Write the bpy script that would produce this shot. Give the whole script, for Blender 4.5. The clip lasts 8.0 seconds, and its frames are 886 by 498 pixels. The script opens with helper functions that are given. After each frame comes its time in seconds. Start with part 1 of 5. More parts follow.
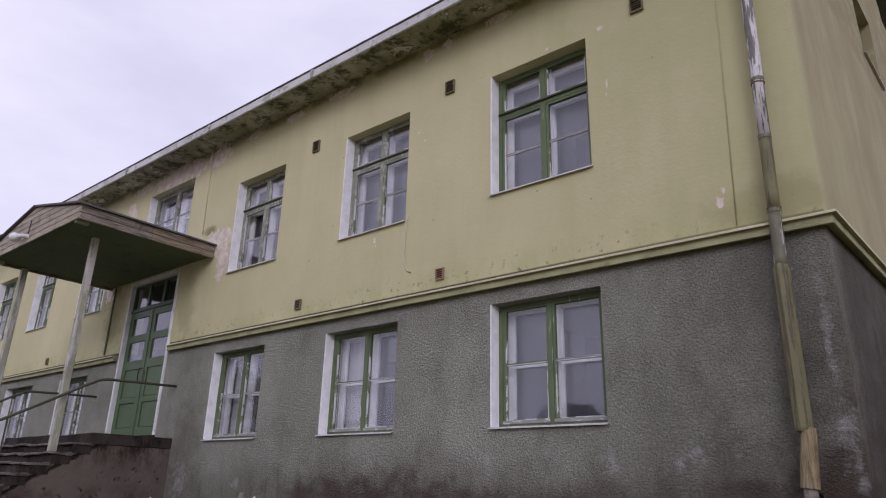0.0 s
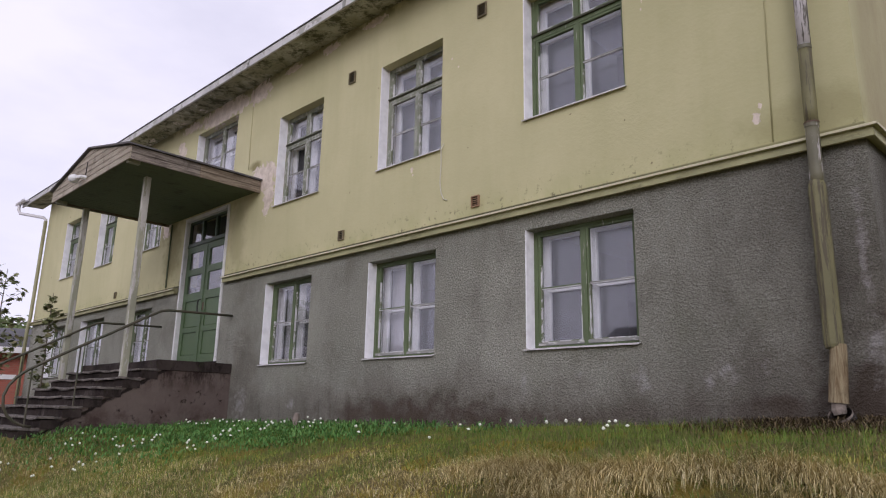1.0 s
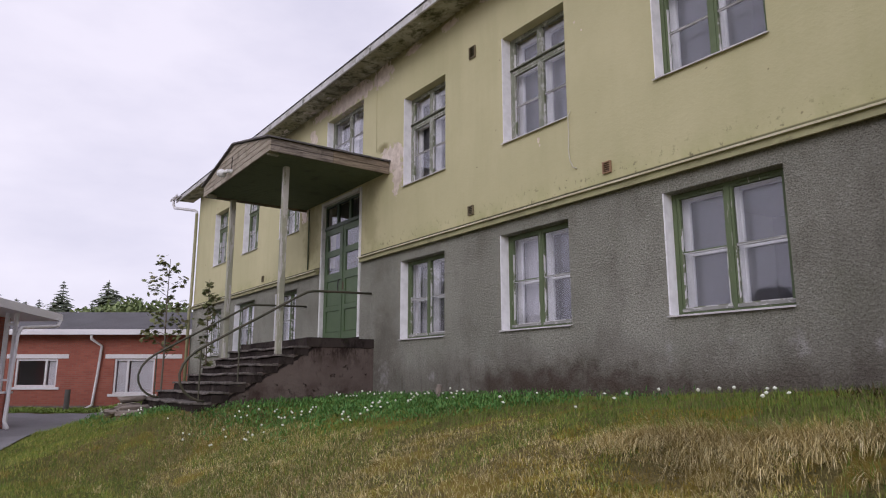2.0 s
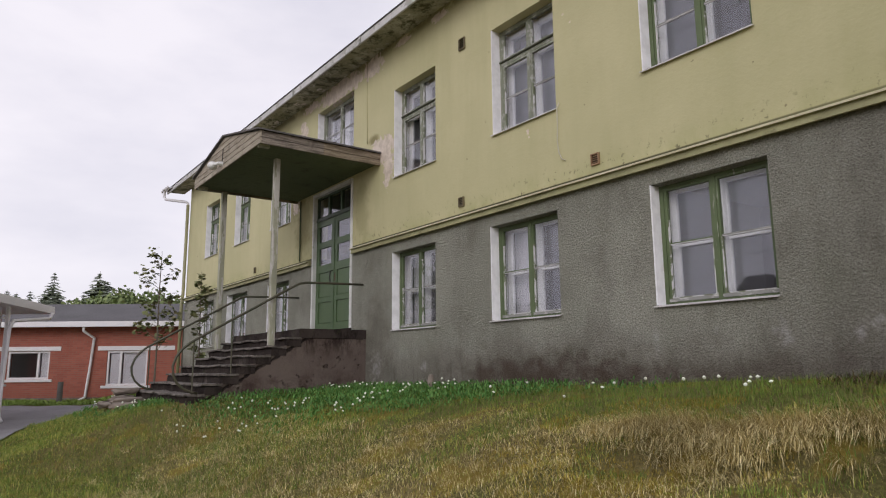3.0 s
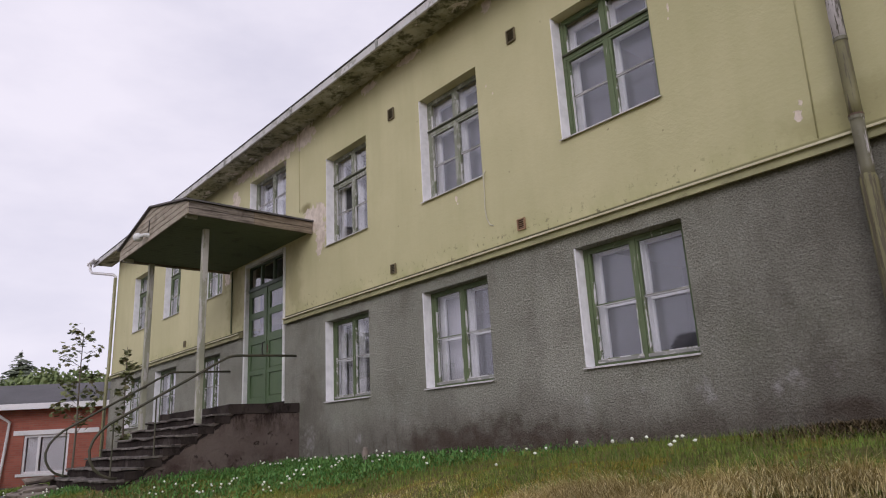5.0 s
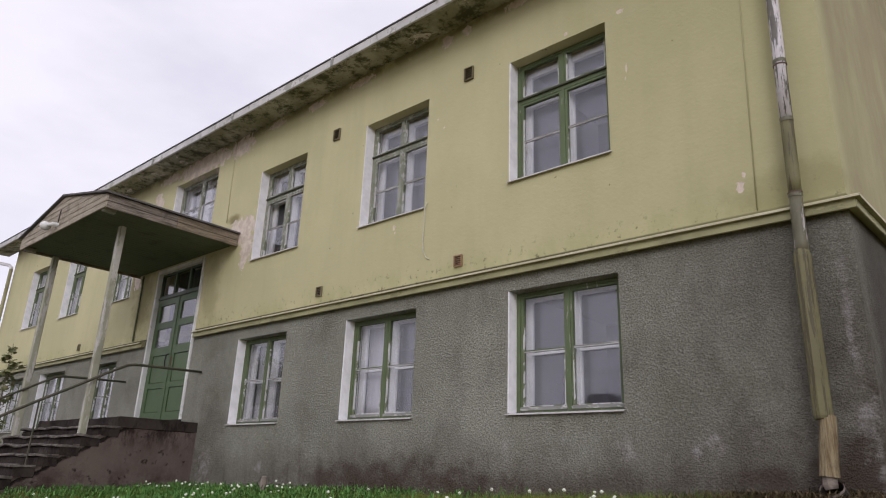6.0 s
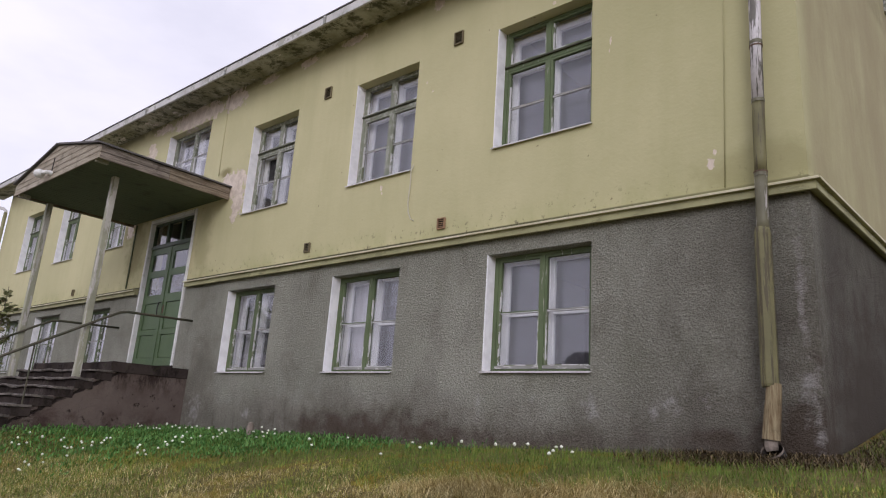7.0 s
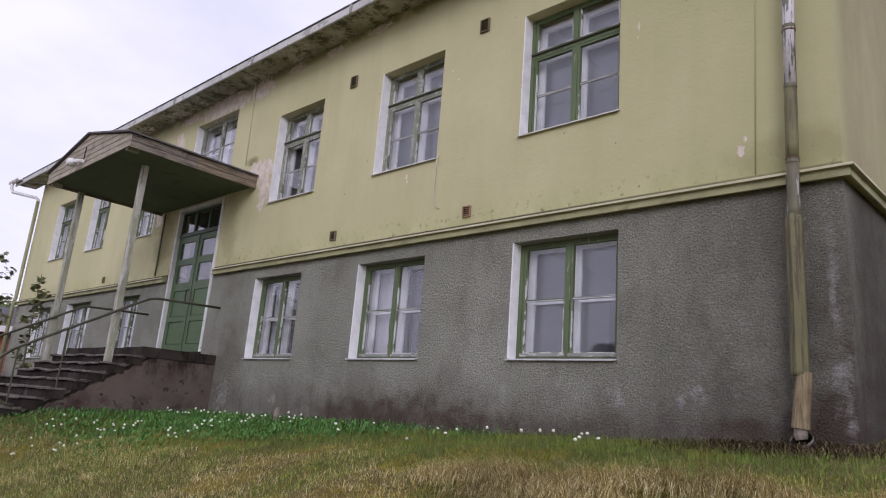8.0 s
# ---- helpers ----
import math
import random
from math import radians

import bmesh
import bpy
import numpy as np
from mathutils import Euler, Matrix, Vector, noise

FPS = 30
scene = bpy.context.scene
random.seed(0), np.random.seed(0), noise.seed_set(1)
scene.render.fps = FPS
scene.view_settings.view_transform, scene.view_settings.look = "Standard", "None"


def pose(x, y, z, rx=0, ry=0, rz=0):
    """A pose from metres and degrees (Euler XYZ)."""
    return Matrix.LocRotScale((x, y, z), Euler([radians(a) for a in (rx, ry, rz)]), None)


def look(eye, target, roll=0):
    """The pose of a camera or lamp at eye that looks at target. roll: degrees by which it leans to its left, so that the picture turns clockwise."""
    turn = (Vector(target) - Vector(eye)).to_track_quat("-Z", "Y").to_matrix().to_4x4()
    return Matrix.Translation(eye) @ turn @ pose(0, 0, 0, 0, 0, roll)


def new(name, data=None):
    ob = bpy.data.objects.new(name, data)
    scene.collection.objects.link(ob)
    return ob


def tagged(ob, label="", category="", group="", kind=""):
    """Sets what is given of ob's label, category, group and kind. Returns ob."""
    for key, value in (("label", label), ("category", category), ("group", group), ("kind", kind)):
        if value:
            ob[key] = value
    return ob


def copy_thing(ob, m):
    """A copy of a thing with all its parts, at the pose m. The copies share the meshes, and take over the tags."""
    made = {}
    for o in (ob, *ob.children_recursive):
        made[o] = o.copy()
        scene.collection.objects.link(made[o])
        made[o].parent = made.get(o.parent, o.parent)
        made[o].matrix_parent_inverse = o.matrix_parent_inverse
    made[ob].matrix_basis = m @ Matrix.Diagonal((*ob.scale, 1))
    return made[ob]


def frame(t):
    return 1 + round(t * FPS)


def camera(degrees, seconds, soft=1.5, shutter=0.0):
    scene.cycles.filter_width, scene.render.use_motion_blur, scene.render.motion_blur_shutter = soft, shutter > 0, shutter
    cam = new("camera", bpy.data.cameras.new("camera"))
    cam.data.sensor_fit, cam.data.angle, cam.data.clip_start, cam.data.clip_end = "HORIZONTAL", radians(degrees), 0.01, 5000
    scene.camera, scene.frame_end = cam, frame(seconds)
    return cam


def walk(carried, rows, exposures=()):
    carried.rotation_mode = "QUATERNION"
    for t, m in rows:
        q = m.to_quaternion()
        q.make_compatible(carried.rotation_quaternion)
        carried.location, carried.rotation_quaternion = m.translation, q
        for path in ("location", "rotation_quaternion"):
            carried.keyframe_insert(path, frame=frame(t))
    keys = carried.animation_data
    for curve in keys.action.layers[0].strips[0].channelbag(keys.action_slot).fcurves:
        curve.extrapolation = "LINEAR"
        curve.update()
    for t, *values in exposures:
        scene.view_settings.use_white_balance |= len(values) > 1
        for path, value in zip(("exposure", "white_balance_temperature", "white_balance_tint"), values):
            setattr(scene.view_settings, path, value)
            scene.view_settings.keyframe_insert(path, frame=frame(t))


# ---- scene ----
cam = camera(66.2, 8.0, soft=1.1)
PATH = [
    (0, (0.896, -6.081, 0.283), (-0.307, -4.629, 0.95), 1.5),
    (0.5, (1.036, -6.027, 0.28), (-0.28, -4.615, 0.804), 3.3),
    (1, (1.121, -6.025, 0.246), (-0.234, -4.628, 0.708), 1.1),
    (1.5, (1.08, -6.187, 0.285), (-0.418, -4.927, 0.692), -0.1),
    (1.7, (1.056, -6.165, 0.243), (-0.502, -4.975, 0.64), 0.3),
    (2.8, (1.166, -6.208, 0.345), (-0.463, -5.098, 0.68), -0.6),
    (3, (1.158, -6.201, 0.288), (-0.434, -5.04, 0.629), -0.5),
    (3.5, (1.182, -6.122, 0.314), (-0.294, -4.815, 0.651), -2.2),
    (4, (1.217, -6.142, 0.309), (-0.235, -4.816, 0.674), -1.4),
    (4.5, (1.259, -6.027, 0.314), (-0.19, -4.751, 0.833), -3.0),
    (4.7, (1.261, -6.064, 0.331), (-0.193, -4.795, 0.854), -3.1),
    (5.8, (1.03, -6.049, 0.184), (-0.333, -4.697, 0.744), 0.5),
    (6, (0.972, -6.012, 0.251), (-0.296, -4.603, 0.887), 2.2),
    (6.5, (1.135, -6.113, 0.306), (-0.043, -4.616, 0.914), 6.1),
    (7, (1.277, -6.127, 0.276), (-0.002, -4.676, 0.784), 3.9),
    (7.5, (1.311, -6.139, 0.248), (0.036, -4.687, 0.761), 2.4),
    (8, (1.257, -6.159, 0.225), (-0.074, -4.745, 0.704), 4.6),
]
walk(cam, [(t, look(eye, target, roll)) for t, eye, target, roll in PATH],
     exposures=[(0, -0.33, 5930, 22), (0.5, -0.17, 6090, 20), (1.0, -0.17, 6140, 18), (1.5, -0.28, 6080, 20), (2.8, -0.26, 6440, 12), (3.5, -0.12, 6490, 11), (4.5, -0.30, 6280, 17),
                (6.0, -0.18, 6340, 14), (6.5, -0.08, 6360, 14), (7.5, -0.14, 6030, 17), (8.0, -0.12, 6000, 18)])

# ---- light ----
world = bpy.data.worlds.new("overcast_sky")
scene.world = world
world.use_nodes = True
wn, wl = world.node_tree.nodes, world.node_tree.links
wn.clear()
w_out = wn.new("ShaderNodeOutputWorld")
w_bg = wn.new("ShaderNodeBackground")
w_sky = wn.new("ShaderNodeTexSky")
w_sky.sky_type = "NISHITA"
w_sky.sun_disc = False
w_sky.sun_elevation = radians(26)
w_sky.sun_rotation = radians(140)
w_dim = wn.new("ShaderNodeMixRGB")
w_dim.blend_type = "MULTIPLY"
w_dim.inputs[0].default_value = 1.0
w_dim.inputs[2].default_value = (0.1, 0.1, 0.1, 1)
w_tc = wn.new("ShaderNodeTexCoord")
w_map = wn.new("ShaderNodeMapping")
w_map.inputs["Scale"].default_value = (1.0, 1.0, 2.6)
w_noise = wn.new("ShaderNodeTexNoise")
w_noise.inputs["Scale"].default_value = 1.7
w_noise.inputs["Detail"].default_value = 6.0
w_noise.inputs["Roughness"].default_value = 0.55
w_ramp = wn.new("ShaderNodeValToRGB")
w_ramp.color_ramp.elements[0].position = 0.34
w_ramp.color_ramp.elements[0].color = (0.83, 0.81, 0.90, 1)
w_ramp.color_ramp.elements[1].position = 0.56
w_ramp.color_ramp.elements[1].color = (1.03, 0.99, 1.05, 1)
w_mix = wn.new("ShaderNodeMixRGB")
w_mix.inputs[0].default_value = 0.92
wl.new(w_tc.outputs["Generated"], w_map.inputs[0])
wl.new(w_map.outputs[0], w_noise.inputs["Vector"])
wl.new(w_noise.outputs["Fac"], w_ramp.inputs[0])
wl.new(w_sky.outputs[0], w_dim.inputs[1])
wl.new(w_dim.outputs[0], w_mix.inputs[1])
wl.new(w_ramp.outputs[0], w_mix.inputs[2])
wl.new(w_mix.outputs[0], w_bg.inputs["Color"])
w_bg.inputs["Strength"].default_value = 1.12
wl.new(w_bg.outputs[0], w_out.inputs[0])

sun_data = bpy.data.lights.new("sun", "SUN")
sun_data.energy = 1.1
sun_data.angle = radians(25)
sun_data.color = (1.0, 0.97, 0.93)
sun = new("sun", sun_data)
sun.matrix_world = look((20, -24, 15), (0, 0, 0))


# ---- materials ----
class Nodes:
    """A small builder for one material's node tree."""

    def __init__(self, name):
        self.mat = bpy.data.materials.new(name)
        self.mat.use_nodes = True
        self.t = self.mat.node_tree
        self.b = self.t.nodes["Principled BSDF"]
        self.tc = self.t.nodes.new("ShaderNodeTexCoord")

    def put(self, socket, value):
        if hasattr(value, "is_output"):
            self.t.links.new(value, socket)
        else:
            socket.default_value = value

    def mapped(self, scale, where="Object", shift=(0, 0, 0)):
        m = self.t.nodes.new("ShaderNodeMapping")
        m.inputs["Scale"].default_value = scale
        m.inputs["Location"].default_value = shift
        self.t.links.new(self.tc.outputs[where], m.inputs[0])
        return m.outputs[0]

    def noise(self, scale, detail=4, rough=0.55, stretch=(1, 1, 1), shift=(0, 0, 0)):
        n = self.t.nodes.new("ShaderNodeTexNoise")
        n.inputs["Scale"].default_value = scale
        n.inputs["Detail"].default_value = detail
        n.inputs["Roughness"].default_value = rough
        self.t.links.new(self.mapped(stretch, shift=shift), n.inputs["Vector"])
        return n.outputs["Fac"]

    def voronoi(self, scale, stretch=(1, 1, 1), feature="F1"):
        n = self.t.nodes.new("ShaderNodeTexVoronoi")
        n.feature = feature
        n.inputs["Scale"].default_value = scale
        self.t.links.new(self.mapped(stretch), n.inputs["Vector"])
        return n.outputs["Distance"]

    def math(self, op, a, b=0.0, clamp=False):
        n = self.t.nodes.new("ShaderNodeMath")
        n.operation = op
        n.use_clamp = clamp
        self.put(n.inputs[0], a)
        self.put(n.inputs[1], b)
        return n.outputs[0]

    def ramp(self, fac, lo, hi, a=0.0, b=1.0):
        n = self.t.nodes.new("ShaderNodeMapRange")
        n.interpolation_type = "SMOOTHSTEP"
        self.put(n.inputs[0], fac)
        for k, v in enumerate((lo, hi, a, b)):
            n.inputs[k + 1].default_value = v
        return n.outputs[0]

    def mix(self, fac, a, b, blend="MIX"):
        n = self.t.nodes.new("ShaderNodeMixRGB")
        n.blend_type = blend
        self.put(n.inputs[0], fac)
        for s, v in ((n.inputs[1], a), (n.inputs[2], b)):
            self.put(s, (*v, 1) if isinstance(v, tuple) and len(v) == 3 else v)
        return n.outputs[0]

    def axis(self, k):
        n = self.t.nodes.new("ShaderNodeSeparateXYZ")
        self.t.links.new(self.tc.outputs["Object"], n.inputs[0])
        return n.outputs[k]

    def blot(self, x, z, rx, rz, rough=0.5, scale=5.0):
        """A ragged patch on a wall, centred at (x, z)."""
        dx = self.math("DIVIDE", self.math("SUBTRACT", self.axis(0), x), rx)
        dz = self.math("DIVIDE", self.math("SUBTRACT", self.axis(2), z), rz)
        d = self.math("SQRT", self.math("ADD", self.math("MULTIPLY", dx, dx), self.math("MULTIPLY", dz, dz)))
        jag = self.math("MULTIPLY", self.math("SUBTRACT", self.noise(scale, 6, 0.65), 0.5), 4 * rough)
        return self.math("ADD", self.math("SUBTRACT", 1.0, d), jag)

    def island(self):
        n = self.t.nodes.new("ShaderNodeNewGeometry")
        return n.outputs["Random Per Island"]

    def each(self):
        return self.t.nodes.new("ShaderNodeObjectInfo").outputs["Random"]

    def done(self, color, rough=0.8, height=None, depth=0.01, strength=1.0, metal=0.0, spec=0.5):
        self.put(self.b.inputs["Base Color"], (*color, 1) if isinstance(color, tuple) and len(color) == 3 else color)
        self.put(self.b.inputs["Roughness"], rough)
        self.put(self.b.inputs["Metallic"], metal)
        self.b.inputs["Specular IOR Level"].default_value = spec
        if height is not None:
            n = self.t.nodes.new("ShaderNodeBump")
            n.inputs["Distance"].default_value = depth
            n.inputs["Strength"].default_value = strength
            self.put(n.inputs["Height"], height)
            self.t.links.new(n.outputs[0], self.b.inputs["Normal"])
        return self.mat


def plain(name, a, b, scale=3.0, rough=0.7, bump=0.003, grain=40.0, metal=0.0, stretch=(1, 1, 1), spec=0.5):
    """Two-scale variation between two colours, with fine relief."""
    n = Nodes(name)
    big = n.ramp(n.noise(scale, 5, 0.6, stretch), 0.3, 0.7)
    fine = n.noise(grain, 3, 0.6, stretch)
    col = n.mix(big, a, b)
    col = n.mix(n.math("MULTIPLY", n.ramp(fine, 0.35, 0.7), 0.35), col, tuple(v * 0.6 for v in a))
    return n.done(col, rough, fine, bump, 1.0, metal, spec)


def yellow_render():
    n = Nodes("yellow_lime_render")
    big = n.ramp(n.noise(0.55, 5, 0.6), 0.3, 0.7)
    col = n.mix(big, (0.50, 0.47, 0.278), (0.57, 0.53, 0.325))
    streak = n.ramp(n.noise(2.2, 6, 0.6, (1, 1, 0.13)), 0.42, 0.75)
    col = n.mix(n.math("MULTIPLY", streak, 0.3), col, (0.40, 0.385, 0.205))
    mottle = n.ramp(n.noise(9.0, 6, 0.7), 0.45, 0.8)
    col = n.mix(n.math("MULTIPLY", mottle, 0.22), col, (0.46, 0.42, 0.22))
    # soot and algae that settle on the ledge of the band
    low = n.ramp(n.axis(2), 2.5, 2.95, 1.0, 0.0)
    algae = n.math("MULTIPLY", low, n.ramp(n.noise(1.3, 6, 0.7, (1, 1, 0.6)), 0.36, 0.66))
    col = n.mix(n.math("MULTIPLY", algae, 0.6), col, (0.30, 0.31, 0.14))
    specks = n.math("MULTIPLY", low, n.ramp(n.noise(11.0, 5, 0.75, shift=(3, 0, 1)), 0.57, 0.63))
    col = n.mix(n.math("MULTIPLY", specks, 0.85), col, (0.10, 0.09, 0.06))
    # thin broken dark line on the wall just above the band
    ledge = n.math("MULTIPLY", n.ramp(n.axis(2), 2.582, 2.6, 1.0, 0.0), n.ramp(n.noise(3.6, 5, 0.7, shift=(1, 0, 0)), 0.2, 0.36))
    col = n.mix(n.math("MULTIPLY", ledge, 0.92), col, (0.05, 0.045, 0.025))
    pits = n.ramp(n.noise(11.0, 2, 0.4, shift=(7, 2, 5)), 0.755, 0.77)
    col = n.mix(n.math("MULTIPLY", pits, 0.75), col, (0.16, 0.12, 0.08))
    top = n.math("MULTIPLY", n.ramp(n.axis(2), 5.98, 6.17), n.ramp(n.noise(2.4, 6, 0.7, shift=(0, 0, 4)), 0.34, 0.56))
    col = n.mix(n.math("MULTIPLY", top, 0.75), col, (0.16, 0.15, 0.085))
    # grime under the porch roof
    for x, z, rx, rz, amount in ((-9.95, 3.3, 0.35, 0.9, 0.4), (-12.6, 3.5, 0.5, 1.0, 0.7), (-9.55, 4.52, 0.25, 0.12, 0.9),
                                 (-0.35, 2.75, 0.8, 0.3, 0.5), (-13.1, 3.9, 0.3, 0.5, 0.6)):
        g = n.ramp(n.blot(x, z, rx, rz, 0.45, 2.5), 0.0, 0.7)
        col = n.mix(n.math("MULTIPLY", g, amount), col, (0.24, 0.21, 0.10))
    # thin green film from the wet downpipe corner, with lens light falloff painted in
    film_falloff = n.math("MULTIPLY", n.ramp(n.axis(0), -4.2, -0.3), n.ramp(n.noise(0.8, 5, 0.65, (1, 1, 0.5), (5, 0, 1)), 0.2, 0.7, 0.45, 1.0))
    col = n.mix(n.math("MULTIPLY", film_falloff, 0.5), col, (0.34, 0.33, 0.17))
    # brown runs all over the weather-side gable, with dimmer light put into the colour
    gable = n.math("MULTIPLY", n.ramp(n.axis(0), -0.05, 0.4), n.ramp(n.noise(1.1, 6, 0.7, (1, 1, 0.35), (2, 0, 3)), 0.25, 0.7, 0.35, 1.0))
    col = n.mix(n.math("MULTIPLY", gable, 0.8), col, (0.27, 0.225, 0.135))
    # peeled patches that lay the pale undercoat bare
    bare = None
    for x, z, rx, rz in ((-9.2, 4.25, 0.55, 0.30), (-9.0, 3.9, 0.22, 0.46), (-10.9, 6.0, 1.2, 0.26), (-9.6, 6.0, 0.5, 0.25),
                         (-8.5, 6.1, 0.3, 0.09), (-4.5, 6.06, 0.12, 0.12), (-4.15, 6.08, 0.1, 0.1), (-6.3, 6.10, 0.35, 0.09), (-7.4, 6.08, 0.3, 0.1), (-3.3, 6.11, 0.25, 0.08), (-2.0, 6.12, 0.3, 0.07), (-1.86, 4.55, 0.015, 0.06), (-1.875, 4.42, 0.012, 0.02),
                         (-1.9, 5.3, 0.05, 0.035), (-0.82, 2.86, 0.04, 0.07), (-0.78, 2.97, 0.02, 0.04), (-5.35, 3.45, 0.03, 0.05), (-5.33, 3.37, 0.02, 0.02), (-4.62, 4.86, 0.02, 0.02), (-4.5, 4.7, 0.018, 0.018), (-2.6, 5.32, 0.03, 0.03),
                         (-12.7, 5.4, 0.3, 0.5), (-13.0, 4.1, 0.25, 0.45), (-12.3, 6.05, 0.5, 0.12)):
        p = n.blot(x, z, rx, rz, 0.6, max(6.0, 1.3 / min(rx, rz)))
        bare = p if bare is None else n.math("MAXIMUM", bare, p)
    bare = n.ramp(bare, 0.18, 0.26)
    undercoat = n.mix(n.ramp(n.noise(7.0, 5, 0.7), 0.35, 0.65), (0.56, 0.475, 0.405), (0.74, 0.65, 0.57))
    col = n.mix(bare, col, undercoat)
    height = n.math("ADD", n.math("MULTIPLY", n.noise(26.0, 5, 0.6), 0.5), n.math("MULTIPLY", bare, -0.9))
    height = n.math("ADD", height, n.math("MULTIPLY", n.noise(1.6, 3), 1.2))
    return n.done(col, 0.9, height, 0.012, 0.6, spec=0.25)


def grey_roughcast():
    n = Nodes("grey_roughcast_plinth")
    big = n.ramp(n.noise(0.7, 5, 0.6), 0.3, 0.72)
    col = n.mix(big, (0.315, 0.313, 0.262), (0.41, 0.407, 0.348))
    pebble = n.noise(34.0, 4, 0.72)
    col = n.mix(n.ramp(n.noise(52.0, 3, 0.65, shift=(2, 1, 4)), 0.34, 0.52, 0.62, 0.0), col, (0.11, 0.107, 0.088))
    col = n.mix(n.ramp(pebble, 0.53, 0.68, 0.0, 0.6), col, (0.60, 0.585, 0.53))
    cloud = n.ramp(n.noise(2.1, 6, 0.7, (1, 1, 0.6), (1, 0, 6)), 0.45, 0.72)
    col = n.mix(n.math("MULTIPLY", cloud, 0.4), col, (0.13, 0.12, 0.10))
    green = n.ramp(n.noise(0.9, 4, 0.6, shift=(4, 0, 2)), 0.55, 0.75)
    col = n.mix(n.math("MULTIPLY", green, 0.25), col, (0.16, 0.18, 0.10))
    foot = n.math("ADD", n.axis(2), n.math("MULTIPLY", n.math("SUBTRACT", n.noise(1.1, 6, 0.65), 0.5), 1.3))
    damp = n.ramp(foot, 0.25, 0.85, 1.0, 0.0)
    col = n.mix(n.math("MULTIPLY", damp, 0.45), col, (0.12, 0.10, 0.085))
    # damp stains at the foot; the last two paint shade over the gable base
    for x, z, rx, rz, amount in ((-9.4, 0.8, 0.7, 1.0, 0.4), (-5.6, 0.16, 2.1, 0.38, 0.85), (-4.0, 0.13, 1.4, 0.32, 0.7), (-2.3, 0.2, 1.2, 0.25, 0.5), (-0.85, 0.35, 0.2, 0.09, 0.8), (-0.1, 0.32, 0.62, 0.42, 1.0), (-0.9, 0.3, 0.6, 0.2, 0.7), (1.6, 0.5, 2.6, 1.9, 1.0), (4.6, 1.0, 3.0, 2.4, 0.95)):
        m = n.ramp(n.blot(x, z, rx, rz, 0.5, 3.5), -0.15, 0.95)
        col = n.mix(n.math("MULTIPLY", m, amount), col, (0.078, 0.053, 0.04))
    # even soot by the weather-side corner, deepened to paint the light falling off there
    soot_falloff = n.math("MULTIPLY", n.ramp(n.axis(0), -2.8, -0.4), n.ramp(n.noise(1.3, 6, 0.7, (1, 1, 0.5)), 0.25, 0.75, 0.35, 1.0))
    col = n.mix(n.math("MULTIPLY", soot_falloff, 0.72), col, (0.10, 0.088, 0.072))
    # gable base darkened as a whole: soot with the side's shade in the colour
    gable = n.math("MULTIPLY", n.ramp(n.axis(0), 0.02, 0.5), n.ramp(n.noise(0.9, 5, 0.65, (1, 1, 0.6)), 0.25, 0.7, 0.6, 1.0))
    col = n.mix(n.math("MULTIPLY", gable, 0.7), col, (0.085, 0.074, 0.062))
    drip = n.math("MULTIPLY", n.ramp(n.noise(7.0, 5, 0.7, (1, 1, 0.1)), 0.52, 0.66), n.ramp(n.axis(2), 0.15, 0.45, 1.0, 0.0))
    col = n.mix(n.math("MULTIPLY", drip, 0.35), col, (0.04, 0.026, 0.02))
    salt = None
    for x, z, rx, rz in ((-2.05, 0.56, 0.1, 0.16), (-1.25, 0.62, 0.11, 0.16), (-1.42, 0.56, 0.07, 0.1), (-0.95, 0.66, 0.06, 0.1),
                         (-3.45, 0.56, 0.06, 0.2), (-2.75, 0.62, 0.04, 0.07), (-0.1, 0.8, 0.1, 0.3), (-0.05, 0.4, 0.05, 0.3),
                         (-9.4, 0.3, 0.25, 0.35), (-7.9, 0.3, 0.1, 0.12), (-0.12, 1.6, 0.05, 0.8)):
        p = n.blot(x, z, rx * 1.3, rz * 1.2, 1.0, 9.0)
        salt = p if salt is None else n.math("MAXIMUM", salt, p)
    col = n.mix(n.ramp(salt, 0.2, 1.3, 0.0, 0.6), col, (0.46, 0.44, 0.43))
    height = n.math("ADD", n.math("MULTIPLY", pebble, 1.0), n.math("MULTIPLY", n.noise(60.0, 3, 0.6), 0.35))
    return n.done(col, 0.95, height, 0.05, 1.0, spec=0.15)


def flaking(name, paint, under, amount=0.5, rough=0.6, scale=9.0, stretch=(1, 1, 1)):
    """Old oil paint that flakes off to a second colour."""
    n = Nodes(name)
    big = n.ramp(n.noise(2.5, 4), 0.3, 0.7)
    col = n.mix(big, paint, tuple(v * 0.75 for v in paint))
    f = n.ramp(n.noise(scale, 6, 0.72, stretch), 1.0 - amount, 1.03 - amount)
    col = n.mix(f, col, under)
    grit = n.ramp(n.noise(30.0, 4, 0.7), 0.5, 0.75)
    col = n.mix(n.math("MULTIPLY", grit, 0.25), col, tuple(v * 0.45 for v in paint))
    return n.done(col, rough, n.math("ADD", f, n.noise(50.0, 2)), 0.002, 0.6)


